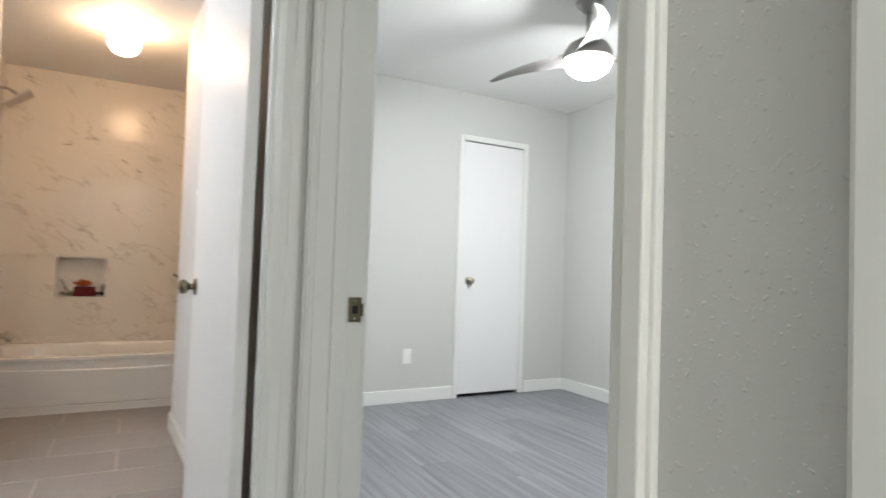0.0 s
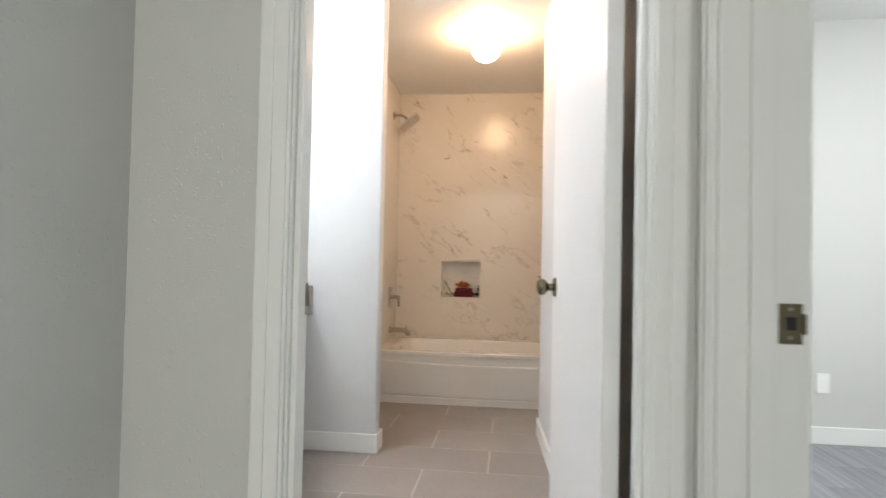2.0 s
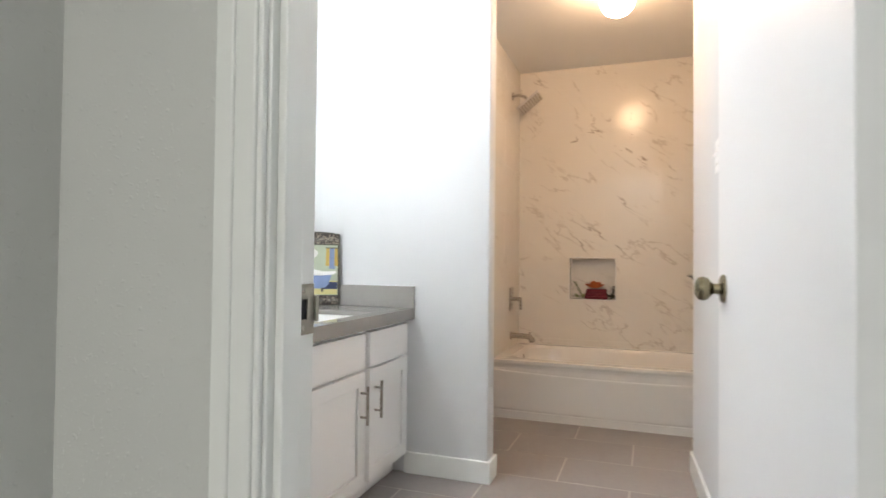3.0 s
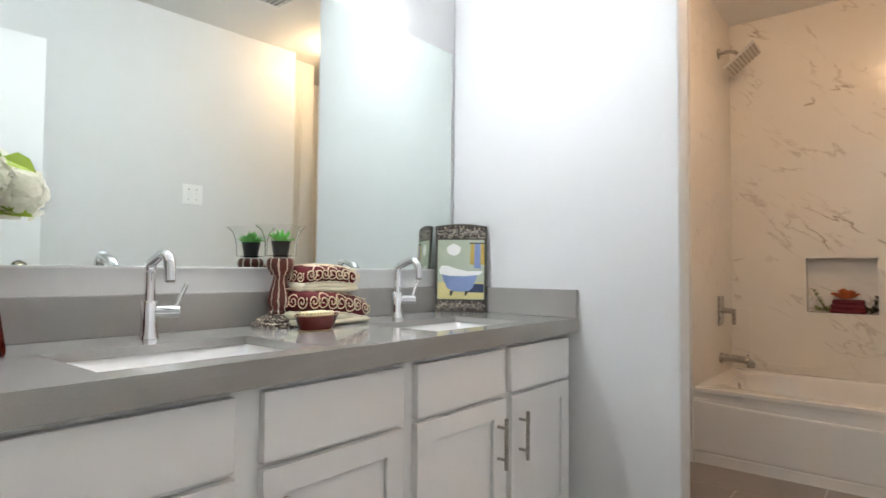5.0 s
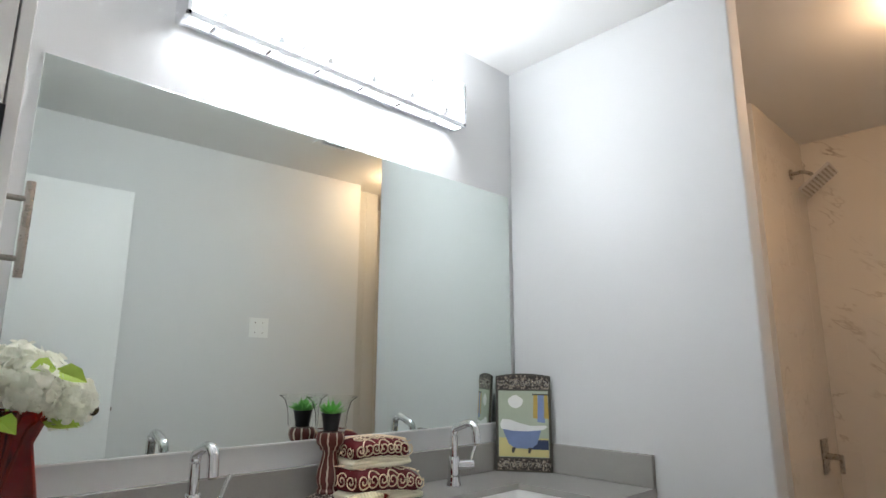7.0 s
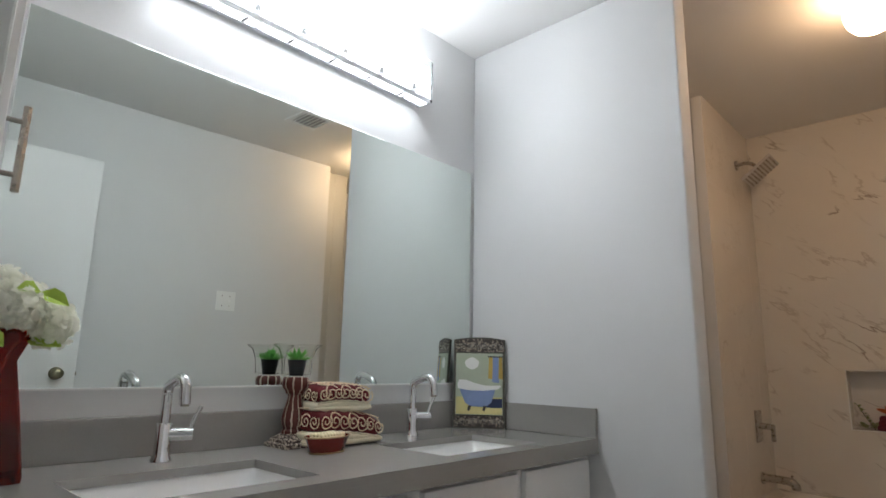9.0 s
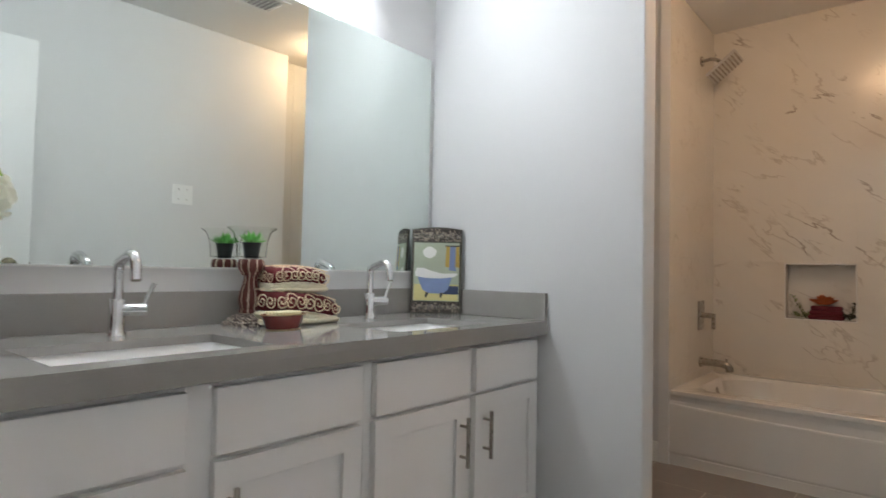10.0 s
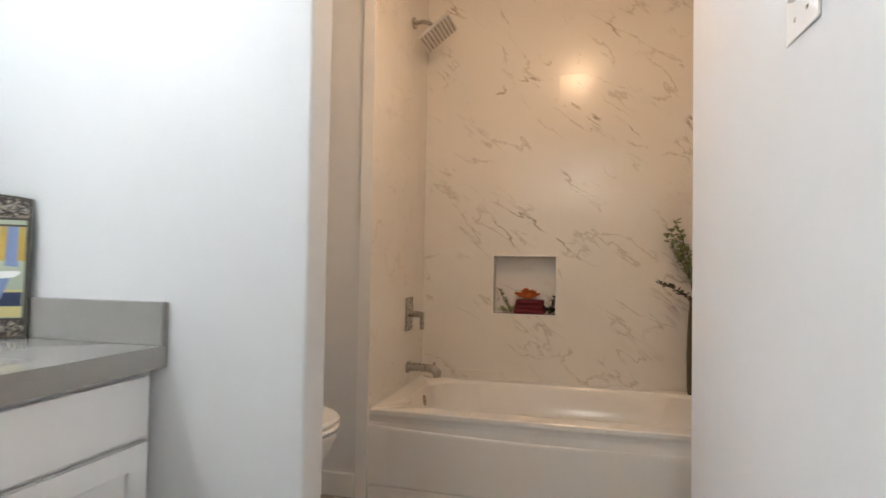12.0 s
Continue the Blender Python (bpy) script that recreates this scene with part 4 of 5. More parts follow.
# ---- things on the countertop ----
VX, VY = -1.195, 1.806
t = thing("red_glass_vase", "square dark red glass vase with flared rim on countertop", "vase", (VX, VY, CT))
bm = bmesh.new()
loft(bm, [ring(bm, 0, 0, 0.050, 0.050, 0, 9, 48), ring(bm, 0, 0, 0.078, 0.078, 0.002, 9, 48), ring(bm, 0, 0, 0.079, 0.079, 0.012, 9, 48), ring(bm, 0, 0, 0.064, 0.064, 0.12, 9, 48), ring(bm, 0, 0, 0.046, 0.046, 0.232, 9, 48),
          ring(bm, 0, 0, 0.068, 0.068, 0.294, 9, 48), ring(bm, 0, 0, 0.065, 0.065, 0.294, 9, 48), ring(bm, 0, 0, 0.043, 0.043, 0.232, 9, 48), ring(bm, 0, 0, 0.060, 0.060, 0.12, 9, 48), ring(bm, 0, 0, 0.074, 0.074, 0.014, 9, 48)])
bm.faces.new([v for v in bm.verts if v.co.z == 0][::-1])
part("body", bm, REDGLASS, t, "", True)
t = thing("hydrangea_bouquet", "cream white hydrangea blooms with green leaves in red vase", "flowers", (VX, VY, CT + 0.20))


def floret(bm, c, d, size, roll):
    """Four broad rounded petals round a middle, each slightly cupped and tilted."""
    s = d.cross(Vector((0.3, 0.5, 0.8))).normalized()
    u = d.cross(s)
    for q in range(4):
        a = roll + q * math.pi / 2
        w = math.cos(a) * s + math.sin(a) * u
        n = d.cross(w)
        up = rnd.uniform(-0.25, 0.35)
        size_q = size * rnd.uniform(0.85, 1.15)
        rows = [[(0.05, 0.0, 0.0)], [(0.35, -0.42, 0.02), (0.42, 0, -0.03), (0.35, 0.42, 0.02)], [(0.78, -0.56, 0.10), (0.85, 0, 0.04), (0.78, 0.56, 0.10)], [(1.05, -0.27, 0.02), (1.08, 0.0, 0.0), (1.05, 0.27, 0.02)]]
        g = [[bm.verts.new(c + size_q * (w * x + n * y + d * (h + up * x * x))) for x, y, h in r] for r in rows]
        bm.faces.new((g[0][0], g[1][1], g[1][0]))
        bm.faces.new((g[0][0], g[1][2], g[1][1]))
        for r0, r1 in zip(g[1:], g[2:]):
            for k in range(2):
                bm.faces.new((r0[k], r0[k + 1], r1[k + 1], r1[k]))


HEADS = ((0.045, 0.088, 0.108, 0.050), (0.030, 0.000, 0.158, 0.058), (-0.040, 0.045, 0.148, 0.055), (0.072, 0.030, 0.132, 0.044))
for hx, hy, hz, hr in HEADS:
    b = part("stem", tube([(hx * 0.1, hy * 0.1, -0.05), (hx * 0.5, hy * 0.4, 0.06), (hx, hy, hz)], 0.003, 6), LEAF, t)
    bm = bmesh.new()
    for k in range(95):
        z = 1 - 1.8 * (k + 0.5) / 95
        a = k * 2.39996 + rnd.uniform(-0.2, 0.2)
        d = Vector((math.sqrt(1 - z * z) * math.cos(a), math.sqrt(1 - z * z) * math.sin(a), z))
        d = (d + any_way() * 0.25).normalized()
        c = Vector((hx, hy, hz)) + d * hr * rnd.uniform(0.78, 1.04)
        floret(bm, c, d, rnd.uniform(0.0135, 0.018), rnd.uniform(0, 1.6))
    part("bloom", bm, PETAL, b, "cream petals")
bm = bmesh.new()
for at, way, ln in (((0.085, 0.052, 0.166), (0.35, 0.9, -0.3), 0.060), ((0.088, 0.056, 0.168), (0.3, -0.9, 0.1), 0.045), ((0.05, 0.05, 0.075), (0.5, 0.6, -0.1), 0.065), ((0.06, -0.02, 0.08), (0.7, 0.2, -0.15), 0.07),
                    ((0.06, 0.055, 0.085), (0.3, 0.9, -0.3), 0.06), ((0.02, -0.05, 0.08), (0.6, -0.5, 0.0), 0.07)):
    leaf(bm, at, way, (0.7, -0.3, 0.6), ln, 0.038, -0.15)
part("leaves", bm, LEAF, t)

t = thing("candle_holder", "brown and cream striped resin candle holder", "candle holder", (-1.250, 2.561, CT))
bm = bmesh.new()
loft(bm, [ring(bm, 0, 0, 0.060, 0.060, 0, 10, 48), ring(bm, 0, 0, 0.060, 0.060, 0.011, 10, 48), ring(bm, 0, 0, 0.052, 0.052, 0.014, 9, 48), ring(bm, 0, 0, 0.051, 0.051, 0.021, 8, 48), ring(bm, 0, 0, 0.040, 0.040, 0.029, 5, 48), ring(bm, 0, 0, 0.034, 0.034, 0.034, 3, 48), ring(bm, 0, 0, 0.030, 0.030, 0.038, 2, 48)])
bm.faces.new([v for v in bm.verts if v.co.z == 0][::-1])
part("base", bm, CARVED, t, "carved square foot", True)
part("stem", lathe([(0, 0.036), (0.031, 0.036), (0.033, 0.043), (0.028, 0.050), (0.033, 0.064), (0.035, 0.078), (0.032, 0.096), (0.024, 0.122), (0.020, 0.140), (0.021, 0.147), (0.027, 0.149), (0.029, 0.156), (0.027, 0.160), (0, 0.160)], 48), STRIPE, t, "", True)
part("cup", lathe([(0, 0.154), (0.028, 0.156), (0.037, 0.166), (0.040, 0.180), (0.038, 0.192), (0.033, 0.197), (0, 0.197)], 48), STRIPE, t, "", True)
t = thing("glass_hurricane", "clear flared glass cup on the candle holder", "glass", (-1.250, 2.561, CT + 0.197))
g = part("glass", lathe([(0, 0.0), (0.038, 0.0), (0.043, 0.006), (0.046, 0.05), (0.055, 0.080), (0.072, 0.094), (0.070, 0.095), (0.053, 0.082), (0.0435, 0.05), (0.040, 0.008), (0, 0.003)], 40), CLEAR, t, "", True)
g.visible_shadow = False
t = thing("succulent_pot", "small green succulent in black pot inside glass", "plant", (-1.250, 2.561, CT + 0.2005))
part("pot", lathe([(0, 0), (0.020, 0), (0.027, 0.042), (0.029, 0.046), (0.026, 0.046), (0.024, 0.040), (0, 0.038)], 24), BLACKPOT, t, "", True)
bm = bmesh.new()
for k in range(46):
    d = any_way(0.15, 1.0)
    leaf(bm, Vector((d.x * 0.008, d.y * 0.008, 0.040)), d, (0, 0, 1) if d.z < 0.9 else (1, 0, 0), rnd.uniform(0.032, 0.046), 0.010, rnd.uniform(0.0, 0.3))
part("rosette", bm, SUCCULENT, t)


def spiral(cx, cy, r, turns, flip, place):
    pts = []
    n = int(18 * turns)
    for k in range(n + 1):
        u = k / n
        a = flip * (u * turns * 2 * math.pi) + 0.6
        rr = r * (1 - 0.86 * u)
        pts.append(place(cx + rr * math.cos(a), cy + rr * math.sin(a)))
    return pts


def towel(name, at, turn, length, depth, height, seed, slant):
    """A folded cream towel under a red brocade wrap with spiral embroidery along its front and top."""
    r = random.Random(seed)
    t = thing(name, "folded cream towel with red and gold brocade band", "towel", at, "stacked towels", turn)
    hl, hd = length / 2, depth / 2

    POWER = 2.7

    def cushion(z0, z1, gx, gy, wave, lift):
        """A pillow-like fold: rounded across and at its ends; lift(y): by how much it is raised along its length."""
        bm = bmesh.new()
        rings = []
        rows, around = 30, 40
        zc, hz, hx, hy = (z0 + z1) / 2, (z1 - z0) / 2, hd - gx, hl - gy
        for j in range(rows + 1):
            v = -math.cos(math.pi * j / rows)
            end = max(0.02, 1 - abs(v) ** 7) ** (1 / 3.5)
            row = []
            for k in range(around):
                a = 2 * math.pi * k / around
                c, s = math.cos(a), math.sin(a)
                x = hx * (0.86 + 0.14 * end) * math.copysign(abs(c) ** (2 / POWER), c)
                z = hz * end * math.copysign(abs(s) ** (2 / POWER), s)
                q = noise.noise(Vector((x * 16, v * hy * 16, z * 24 + seed))) * wave
                row.append(bm.verts.new((x + q, v * hy, zc + z + 0.7 * q * end + lift(v * hy))))
            rings.append(row)
        loft(bm, rings)
        bm.faces.new(rings[0][::-1])
        return bm

    def slope(y):
        return -slant * (y / hl) - 0.010 * (y / hl) ** 2

    h1 = height * 0.34
    part("towel_fold", cushion(0, h1 * 0.75, 0, 0, 0.004, lambda y: 0.0), TERRY, t, "", True)
    part("towel_fold", cushion(h1 * 0.35, h1 * 1.25, 0.002, 0.0, 0.005, lambda y: 0.7 * slope(y)), TERRY, t, "", True)
    part("brocade_band", cushion(h1 * 0.9, height, 0.0, 0.008, 0.003, slope), BROCADE, t, "red brocade band", True)
    zm, hm = (h1 * 0.9 + height) / 2, (height - h1 * 0.9) / 2

    def front(a, b):
        """On the band's front face: a along it, b its height."""
        f = min(0.97, abs(b - zm) / hm)
        return Vector((hd * (1 - f ** POWER) ** (1 / POWER) + 0.0008, a, b + slope(a)))

    def top(a, b):
        """On the band's upper face: a along it, b across it."""
        f = min(0.97, abs(b) / hd)
        return Vector((b, a, zm + hm * (1 - f ** POWER) ** (1 / POWER) + slope(a) + 0.0008))

    def side(a, b):
        """On the band's near end: a across it, b its height."""
        f = min(0.95, abs(b - zm) / hm)
        v = -(1 - f ** 3.5) ** (1 / 7)
        return Vector((a, v * (hl - 0.008) - 0.0010, b + slope(-hl)))

    x1 = hd * 0.93
    bm = bmesh.new()
    zc, n = (h1 + height) / 2, 7
    for k in range(n):
        y = -hl + 0.026 + (2 * hl - 0.052) * k / (n - 1)
        rr = (height - h1) * 0.44 * r.uniform(0.70, 1.05)
        tube(spiral(y, zc, rr, 1.7, 1 if k % 2 else -1, front), 0.0020, 6, bm)
        tube(spiral(y + 0.012, hd * 0.42, rr * 0.95, 1.7, -1 if k % 2 else 1, top), 0.0017, 6, bm)
        tube(spiral(y - 0.008, -hd * 0.35, rr * 0.85, 1.5, 1, top), 0.0017, 6, bm)
        tube([front(y + 0.014, h1 + 0.004), front(y + 0.022, zc), front(y + 0.014, height - 0.004)], 0.0014, 6, bm)
    for k, a in enumerate((-0.55, 0.0, 0.55)):
        tube(spiral(a * hd, zm, hm * 0.62, 1.6, 1 if k % 2 else -1, side), 0.0019, 6, bm)
    tagged(part("embroidery", bm, EMBROID, t, "raised cream spirals", True), kind="stuff")
    bm = bmesh.new()
    for k in range(46):
        y = -hl + 0.008 + (2 * hl - 0.016) * k / 45
        bmesh.ops.create_icosphere(bm, subdivisions=1, radius=0.0034, matrix=Matrix.Translation((x1, y * 0.97, h1 + 0.004 + slope(y) + 0.001 * math.sin(k))))
    tagged(part("lace_edge", bm, TERRY, t, "cream lace edge", True), kind="stuff")
    return t


towel("folded_towel", (-1.205, 2.690, CT), 6, 0.268, 0.135, 0.102, 3, 0.017)
towel("folded_towel", (-1.212, 2.678, CT + 0.097), -4, 0.200, 0.122, 0.084, 8, 0.003)

t = thing("soap_dish", "oval oxblood soap dish with gilt rim", "soap dish", (-1.095, 2.573, CT), "", 12)
bm = lathe([(0, 0), (0.056, 0), (0.058, 0.004), (0.060, 0.008), (0.070, 0.034), (0.077, 0.041), (0.075, 0.043), (0.066, 0.036), (0.054, 0.014), (0, 0.012)], 40, None, 0.62, 1.0)
part("dish", bm, DISH, t, "", True)
part("rim", lathe([(0.0755, 0.0405), (0.0785, 0.0415), (0.0785, 0.0435), (0.075, 0.0442), (0.0735, 0.0432)], 40, None, 0.62, 1.0), GOLD, t, "worn gilt rim", True)
part("foot", lathe([(0.0565, 0.0), (0.0595, 0.0), (0.0595, 0.003), (0.0565, 0.004)], 40, None, 0.62, 1.0), GOLD, t, "", True)
t = thing("soap_bar", "cream moulded soap bar in the dish", "soap", (-1.095, 2.573, CT + 0.012), "", 12)
bm = boxes((-0.028, 0.028, -0.050, 0.050, 0, 0.034), width=0.012, segments=4)
for i in range(4):
    for j in range(8):
        bmesh.ops.create_icosphere(bm, subdivisions=2, radius=0.0062, matrix=Matrix.Translation((-0.019 + 0.0127 * i, -0.042 + 0.012 * j, 0.034)))
part("bar", bm, SOAP, t, "", True)

# painted plaque leaning in the corner
PW, PH = 0.206, 0.352
base = Matrix.Translation((-1.222, 3.385, CT + 0.0005)) @ Matrix.Rotation(radians(35), 4, "Z") @ Matrix.Rotation(radians(-3.2), 4, "X")
t = thing("bathtub_plaque", "dark metal plaque painted with a blue bathtub", "plaque", (0, 0, 0))
t.matrix_basis = base


def flat(outline, y0, y1):
    """A flat shape in the plaque's plane: outline in (across, up), from y0 to y1."""
    bm = bmesh.new()
    a = [bm.verts.new((x - PW / 2, y0, z)) for x, z in outline]
    b = [bm.verts.new((x - PW / 2, y1, z)) for x, z in outline]
    bm.faces.new(a)
    bm.faces.new(b[::-1])
    for k in range(len(a)):
        n = (k + 1) % len(a)
        bm.faces.new((a[k], b[k], b[n], a[n]))
    return bm


def oval(cx, cz, rx, rz, n=24, wob=0.0):
    return [(cx + rx * math.cos(2 * math.pi * k / n) * (1 + wob * math.sin(5 * 2 * math.pi * k / n)), cz + rz * math.sin(2 * math.pi * k / n) * (1 + wob * math.cos(4 * 2 * math.pi * k / n))) for k in range(n)]


def arched(x0, x1, z0, z1, rise, n=12):
    return [(x0, z0), (x1, z0)] + [(x1 + (x0 - x1) * k / n, z1 + rise * 4 * (k / n) * (1 - k / n)) for k in range(n + 1)]


part("board", flat(arched(0, PW, 0, PH - 0.010, 0.010), -0.004, 0.004), PAINT_DARK, t)
part("top_scrollwork", flat([(0.006, PH - 0.058), (PW - 0.006, PH - 0.058)] + [(PW - 0.006 + (0.012 - PW) * k / 10, PH - 0.016 + 0.010 * 4 * (k / 10) * (1 - k / 10)) for k in range(11)], -0.0060, -0.0042), IRON, t, "scrolled dark metal band")
part("bottom_scrollwork", flat([(0.006, 0.006), (PW - 0.006, 0.006), (PW - 0.006, 0.044), (0.006, 0.044)], -0.0060, -0.0042), IRON, t, "scrolled dark metal band")
p = part("painting", flat([(0.010, 0.050), (PW - 0.010, 0.050), (PW - 0.010, PH - 0.064), (0.010, PH - 0.064)], -0.0058, -0.0042), PAINT_SAGE, t, "sage green painted wall")
part("painted_floor", flat([(0.012, 0.052), (PW - 0.012, 0.052), (PW - 0.012, 0.118), (0.012, 0.118)], -0.0066, -0.0059), PAINT_OCHRE, p)
part("painted_rug", flat([(0.120, 0.078), (PW - 0.012, 0.078), (PW - 0.012, 0.112), (0.150, 0.112)], -0.0072, -0.0067), PAINT_NAVY, p)
part("painted_tub", flat([(0.048, 0.096), (0.070, 0.082), (0.130, 0.080), (0.152, 0.098), (0.166, 0.142), (0.165, 0.152), (0.026, 0.154), (0.030, 0.138)], -0.0078, -0.0073), PAINT_BLUE, p)
part("painted_rim", flat([(0.016, 0.166), (0.020, 0.150), (0.060, 0.143), (0.120, 0.142), (0.176, 0.148), (0.190, 0.158), (0.186, 0.164), (0.130, 0.162), (0.085, 0.172), (0.050, 0.184), (0.024, 0.184)], -0.0084, -0.0079), PAINT_WHITE, p)
for x in (0.060, 0.120):
    part("painted_foot", flat([(x, 0.084), (x + 0.014, 0.084), (x + 0.006, 0.064), (x - 0.002, 0.066)], -0.0082, -0.0079), PAINT_DARK, p)
part("painted_mirror_glow", flat(oval(0.074, 0.248, 0.036, 0.030, 28, 0.03), -0.0064, -0.0060), PAINT_SAGE, p)
part("painted_mirror", flat(oval(0.074, 0.248, 0.028, 0.023, 28, 0.05), -0.0072, -0.0066), PAINT_WHITE, p)
part("painted_rail", flat([(0.138, 0.272), (0.196, 0.272), (0.196, 0.277), (0.138, 0.277)], -0.0076, -0.0071), PAINT_DARK, p)
for x0, x1, z0, m in ((0.142, 0.156, 0.190, PAINT_GOLD), (0.158, 0.180, 0.176, PAINT_BLUE), (0.182, 0.194, 0.190, PAINT_GOLD)):
    part("painted_towel", flat([(x0 - 0.003, z0), (x1 + 0.003, z0 - 0.003), (x1, 0.272), (x0, 0.272)], -0.0070, -0.0062), m, p)
bm = bmesh.new()
for row, z in (("top", PH - 0.036), ("bottom", 0.025)):
    for k in range(9):
        x = -PW / 2 + 0.018 + (PW - 0.036) * k / 8
        tube(spiral(x, z, 0.012, 1.5, 1 if k % 2 else -1, lambda a, b: Vector((a, -0.0068, b))), 0.0012, 5, bm)
tagged(part("scrolls", bm, NICKEL, t, "raised worn scrolls", True), kind="stuff")

# ---- bedroom ----
t = thing("ceiling_fan", "silver three-blade ceiling fan with lit round lamp", "ceiling fan", (2.255, 2.375, BZ))
part("canopy", lathe([(0, 0), (0.070, 0), (0.066, -0.03), (0.03, -0.06), (0, -0.06)], 32), BLADE, t, "", True)
part("rod", tube([(0, 0, -0.05), (0, 0, -0.21)], 0.013, 12), BLADE, t, "", True)
part("motor", lathe([(0, -0.20), (0.05, -0.205), (0.10, -0.235), (0.125, -0.275), (0.128, -0.312), (0.12, -0.318), (0, -0.318)], 40), BLADE, t, "", True)
part("lamp", lathe([(0.118, -0.318), (0.118, -0.332), (0.100, -0.372), (0.066, -0.398), (0, -0.410)], 40), FANGLOW, t, "glowing white lamp bowl", True)
for k in range(3):
    bm = bmesh.new()
    rows = []
    n = 16
    for i in range(n + 1):
        u = i / n
        r = 0.07 + 0.57 * u
        sweep = 0.10 * math.sin(u * 2.2) - 0.02
        w = (0.062 - 0.042 * u) * (1 - max(0, (u - 0.88) / 0.12) ** 2 * 0.9)
        z = -0.285 - 0.022 * u
        tw = radians(18 * (1 - u) + 3)
        row = []
        for s in (-1, -0.5, 0, 0.5, 1):
            row.append(bm.verts.new((r, sweep + s * w * math.cos(tw), z + s * w * math.sin(tw) + 0.012 * (1 - s * s))))
        rows.append(row)
    for a, b in zip(rows, rows[1:]):
        for j in range(4):
            bm.faces.new((a[j], a[j + 1], b[j + 1], b[j]))
    bmesh.ops.solidify(bm, geom=bm.faces[:], thickness=0.008)
    bm.transform(Matrix.Rotation(radians(104 + 120 * k), 4, "Z"))
    part("blade", bm, BLADE, t, "", True)
t = thing("wall_outlet", "white duplex outlet on the bedroom wall", "outlet", (2.071, BY, 0.345))
part("plate", boxes((-0.035, 0.035, -0.006, 0, -0.057, 0.057), width=0.002), PLASTIC, t)
for z in (-0.02, 0.02):
    part("socket", boxes((-0.015, 0.015, -0.008, -0.006, z - 0.013, z + 0.013), width=0.001), PLASTIC, t)

# unseen lamp, added behind the camera's start to brighten the hall
t = thing("hall_fill_lamp", "added unseen round flush lamp that lights the hall", "ceiling lamp", (0.12, -1.45, CZ + 0.05))
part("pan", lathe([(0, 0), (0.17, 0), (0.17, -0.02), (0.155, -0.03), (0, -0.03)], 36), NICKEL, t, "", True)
part("diffuser", lathe([(0.15, -0.03), (0.145, -0.05), (0.11, -0.075), (0.06, -0.09), (0, -0.095)], 36), HALL_FILL_GLOW, t, "glowing opal glass", True)

# ---- tiles and planks ----
def shared_box(name, size, mat, width=0.0008):
    bm = boxes((-size[0] / 2, size[0] / 2, -size[1] / 2, size[1] / 2, -size[2] / 2, size[2] / 2), width=width, segments=1)
    me = bpy.data.meshes.new(name)
    bm.to_mesh(me)
    bm.free()
    me.materials.append(mat)
    return me


MESHES = {}


def piece(name, parent, x0, x1, y0, y1, z0, z1, mat):
    size = tuple(round(v, 4) for v in (x1 - x0, y1 - y0, z1 - z0))
    key = (mat.name, size)
    if key not in MESHES:
        MESHES[key] = shared_box(name, size, mat)
    ob = new(name, MESHES[key])
    ob.location = ((x0 + x1) / 2, (y0 + y1) / 2, (z0 + z1) / 2)
    ob.parent = parent
    return ob


# bathroom floor: 61 x 33 cm tiles in half bond
floor_bath = structure("floor_bathroom", boxes((MX, TR + 0.012, DY0 + 0.06, TF + 0.01, -0.009, -0.0010)), FLOORGROUT, "taupe porcelain tile floor in running bond", "floor")
G = 0.0028
y = 3.285 - 0.33 * 6
row = 0
while y < TF:
    y0, y1 = max(y, DY0 + 0.06), min(y + 0.33, TF)
    x = (0.185 if row % 2 == 0 else -0.125) - 0.61 * 4
    while x < TR:
        x0, x1 = max(x, MX), min(x + 0.61, TR)
        if x1 - x0 > 0.03 and y1 - y0 > 0.03:
            piece("floor_tile", floor_bath, x0 + G, x1 - G, y0 + G, y1 - G, -0.008, 0.0, FLOORTILE)
        x += 0.61
    y += 0.33
    row += 1

# tub walls: 61 x 31 cm marble tiles
back = structure("tile_wall_back", slab(1, TY + 0.0007, TY + 0.012, TL, TR, TH - 0.01, CZ, [(NX0 - 0.0065, NX1 + 0.0065, NZ0 - 0.0065, NZ1 + 0.0065)]), GROUT, "cream marble-look tile wall behind the tub", "tiled wall")
left = structure("tile_wall_left", boxes((TL - 0.05, TL - 0.0007, TF - 0.012, TY, 0, CZ)), PORCELAIN, "cream marble-look tile wall with tub fittings and white edge", "tiled wall")
right = structure("tile_wall_right", boxes((TR + 0.0007, TR + 0.012, TF - 0.05, TY, 0, CZ)), GROUT, "cream marble-look tile wall at the tub's far end", "tiled wall")
Q = 0.0006
E = 0.0063
zs = [TH] + [0.408 + 0.308 * k for k in range(7)] + [CZ]
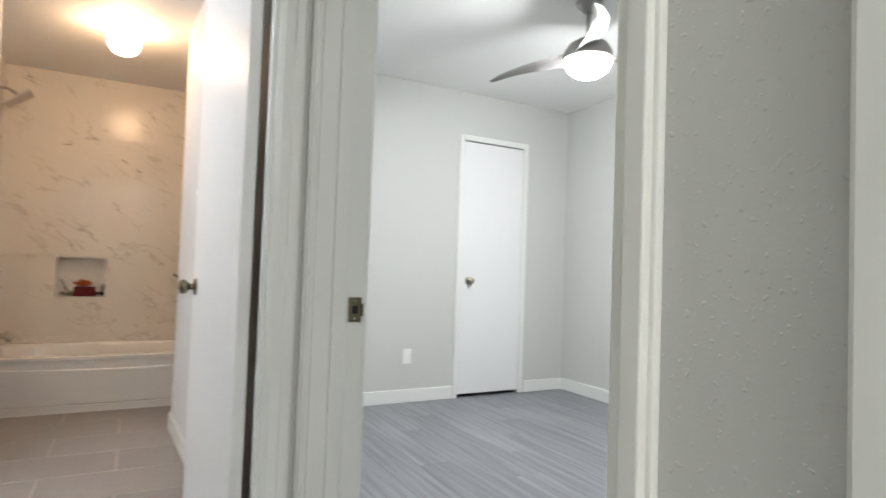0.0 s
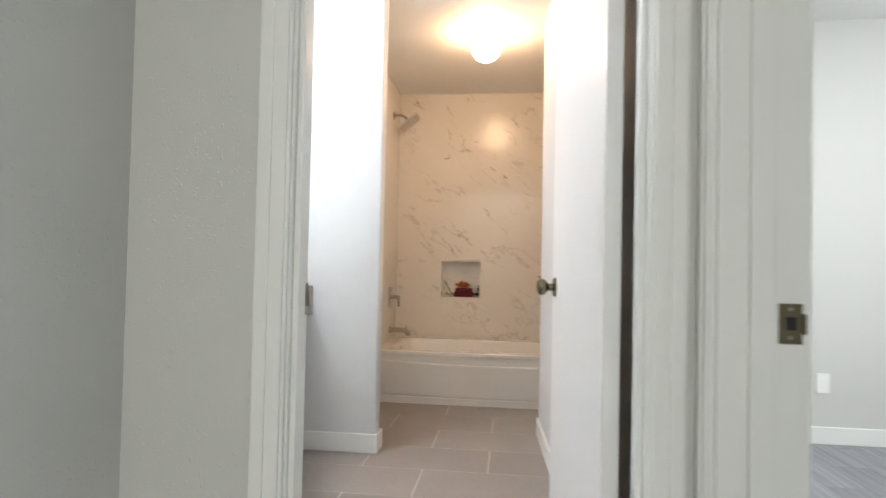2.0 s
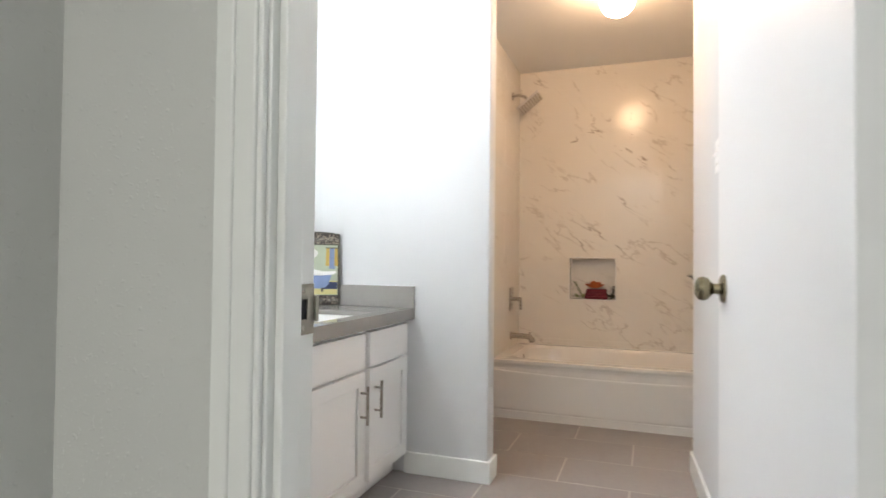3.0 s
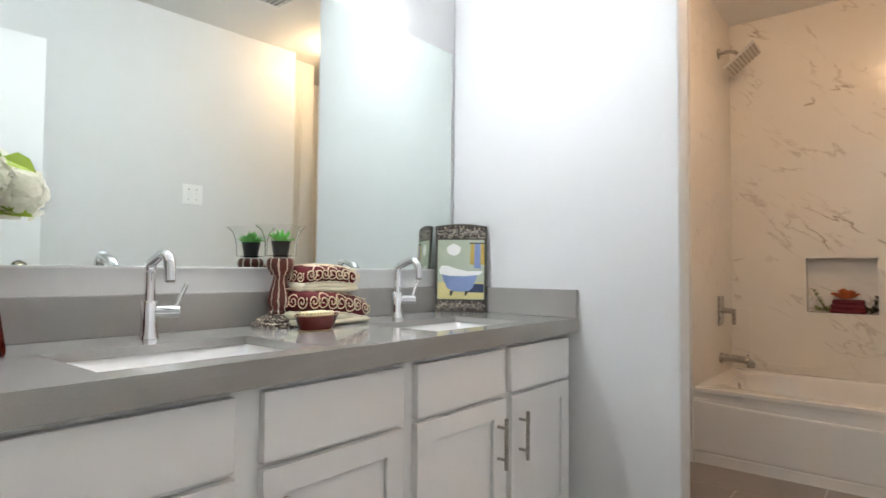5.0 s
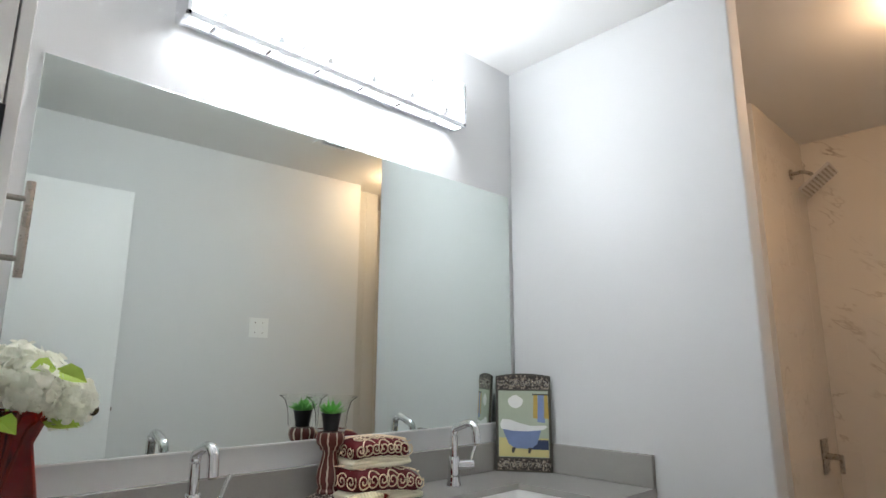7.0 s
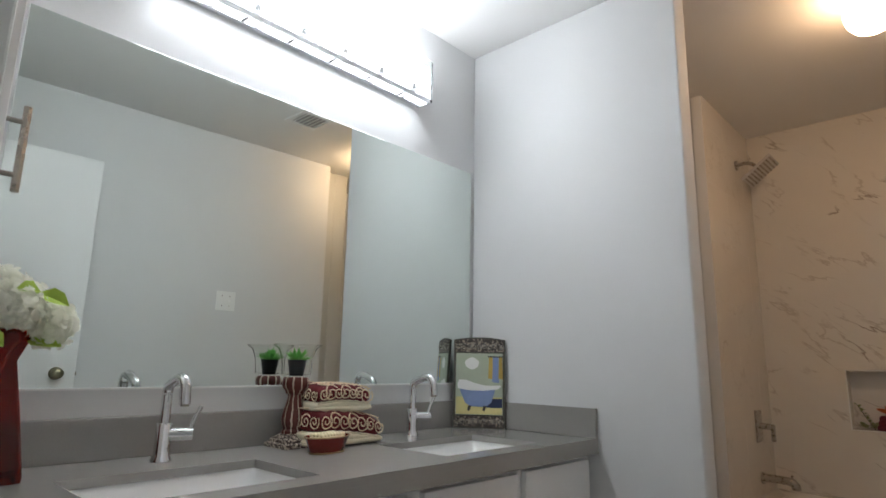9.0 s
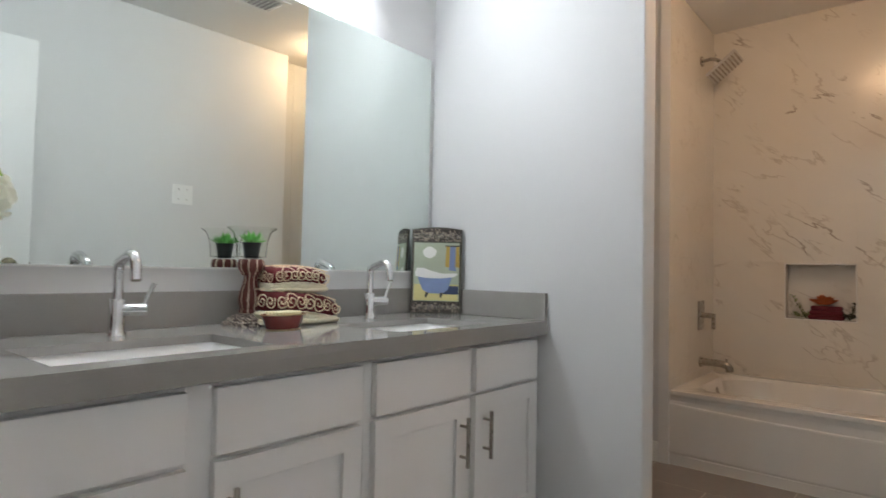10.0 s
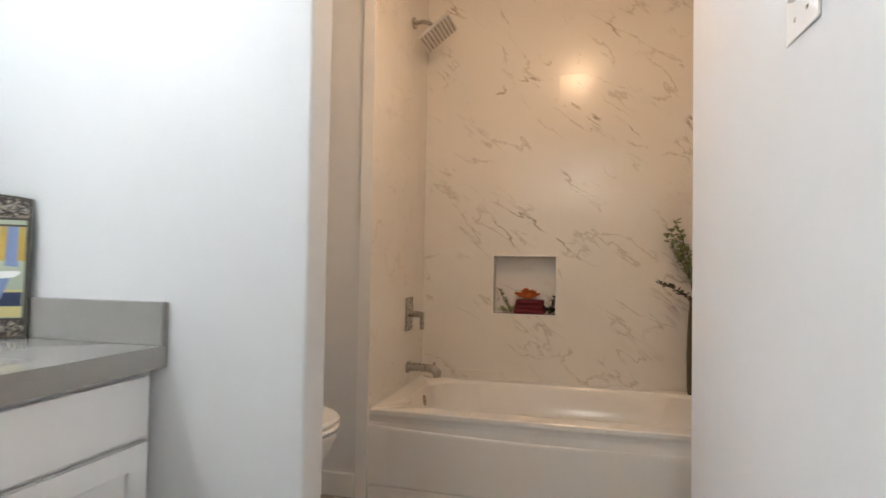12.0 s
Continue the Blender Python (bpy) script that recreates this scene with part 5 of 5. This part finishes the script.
for r, (z0, z1) in enumerate(zip(zs, zs[1:])):
    x = (0.040 if r % 2 == 1 else -0.265) - 0.61 * 2
    while x < TR:
        x0, x1 = max(x, TL) + Q, min(x + 0.61, TR) - Q
        x += 0.61
        if x1 - x0 < 0.03:
            continue
        a0, a1, b0, b1 = max(x0, NX0 - E), min(x1, NX1 + E), max(z0 + Q, NZ0 - E), min(z1 - Q, NZ1 + E)
        if a0 < a1 and b0 < b1:
            bm = slab(1, TY, TY + 0.008, x0, x1, z0 + Q, z1 - Q, [(a0, a1, b0, b1)])
            part("wall_tile", bm, MARBLE, back)
        else:
            piece("wall_tile", back, x0, x1, TY, TY + 0.008, z0 + Q, z1 - Q, MARBLE)
    cut = TF + (0.30 if r % 2 else 0.61)
    for y0, y1 in ((TF - 0.012, cut), (cut, TY + 0.006)):
        piece("wall_tile", left, TL - 0.008, TL, y0 + Q, y1 - Q, z0 + Q, z1 - Q, MARBLEPALE)
        piece("wall_tile", right, TR, TR + 0.008, y0 + Q, y1 - Q, z0 + Q, z1 - Q, MARBLEPALE)

# bedroom and hall: grey vinyl planks
floor_bed = structure("floor_bedroom", boxes((HR + 0.06, BR, -1.0, BY + 0.11, -0.009, -0.0022)), DARK, "grey wood-look vinyl plank floor", "floor")
floor_hall = structure("floor_hall", boxes((HL, HR + 0.06, -2.6, DY0 + 0.06, -0.009, -0.0022)), DARK, "grey wood-look vinyl plank floor in the hall", "floor")
rp = random.Random(11)
for parent, X0, X1, Y0, Y1 in ((floor_bed, HR + 0.06, BR, -1.0, BY + 0.11), (floor_hall, HL, HR + 0.06, -2.6, DY0 + 0.06)):
    x = X0
    while x < X1 - 0.02:
        x1 = min(x + 0.18, X1)
        y = Y0 - rp.choice((0.2, 0.5, 0.8, 1.1))
        while y < Y1:
            y0, y1 = max(y, Y0), min(y + 1.22, Y1)
            if y1 - y0 > 0.02:
                piece("plank", parent, x + 0.0006, x1 - 0.0006, y0 + 0.0006, y1 - 0.0006, -0.008, 0.0, PLANK)
            y += 1.22
        x = x1
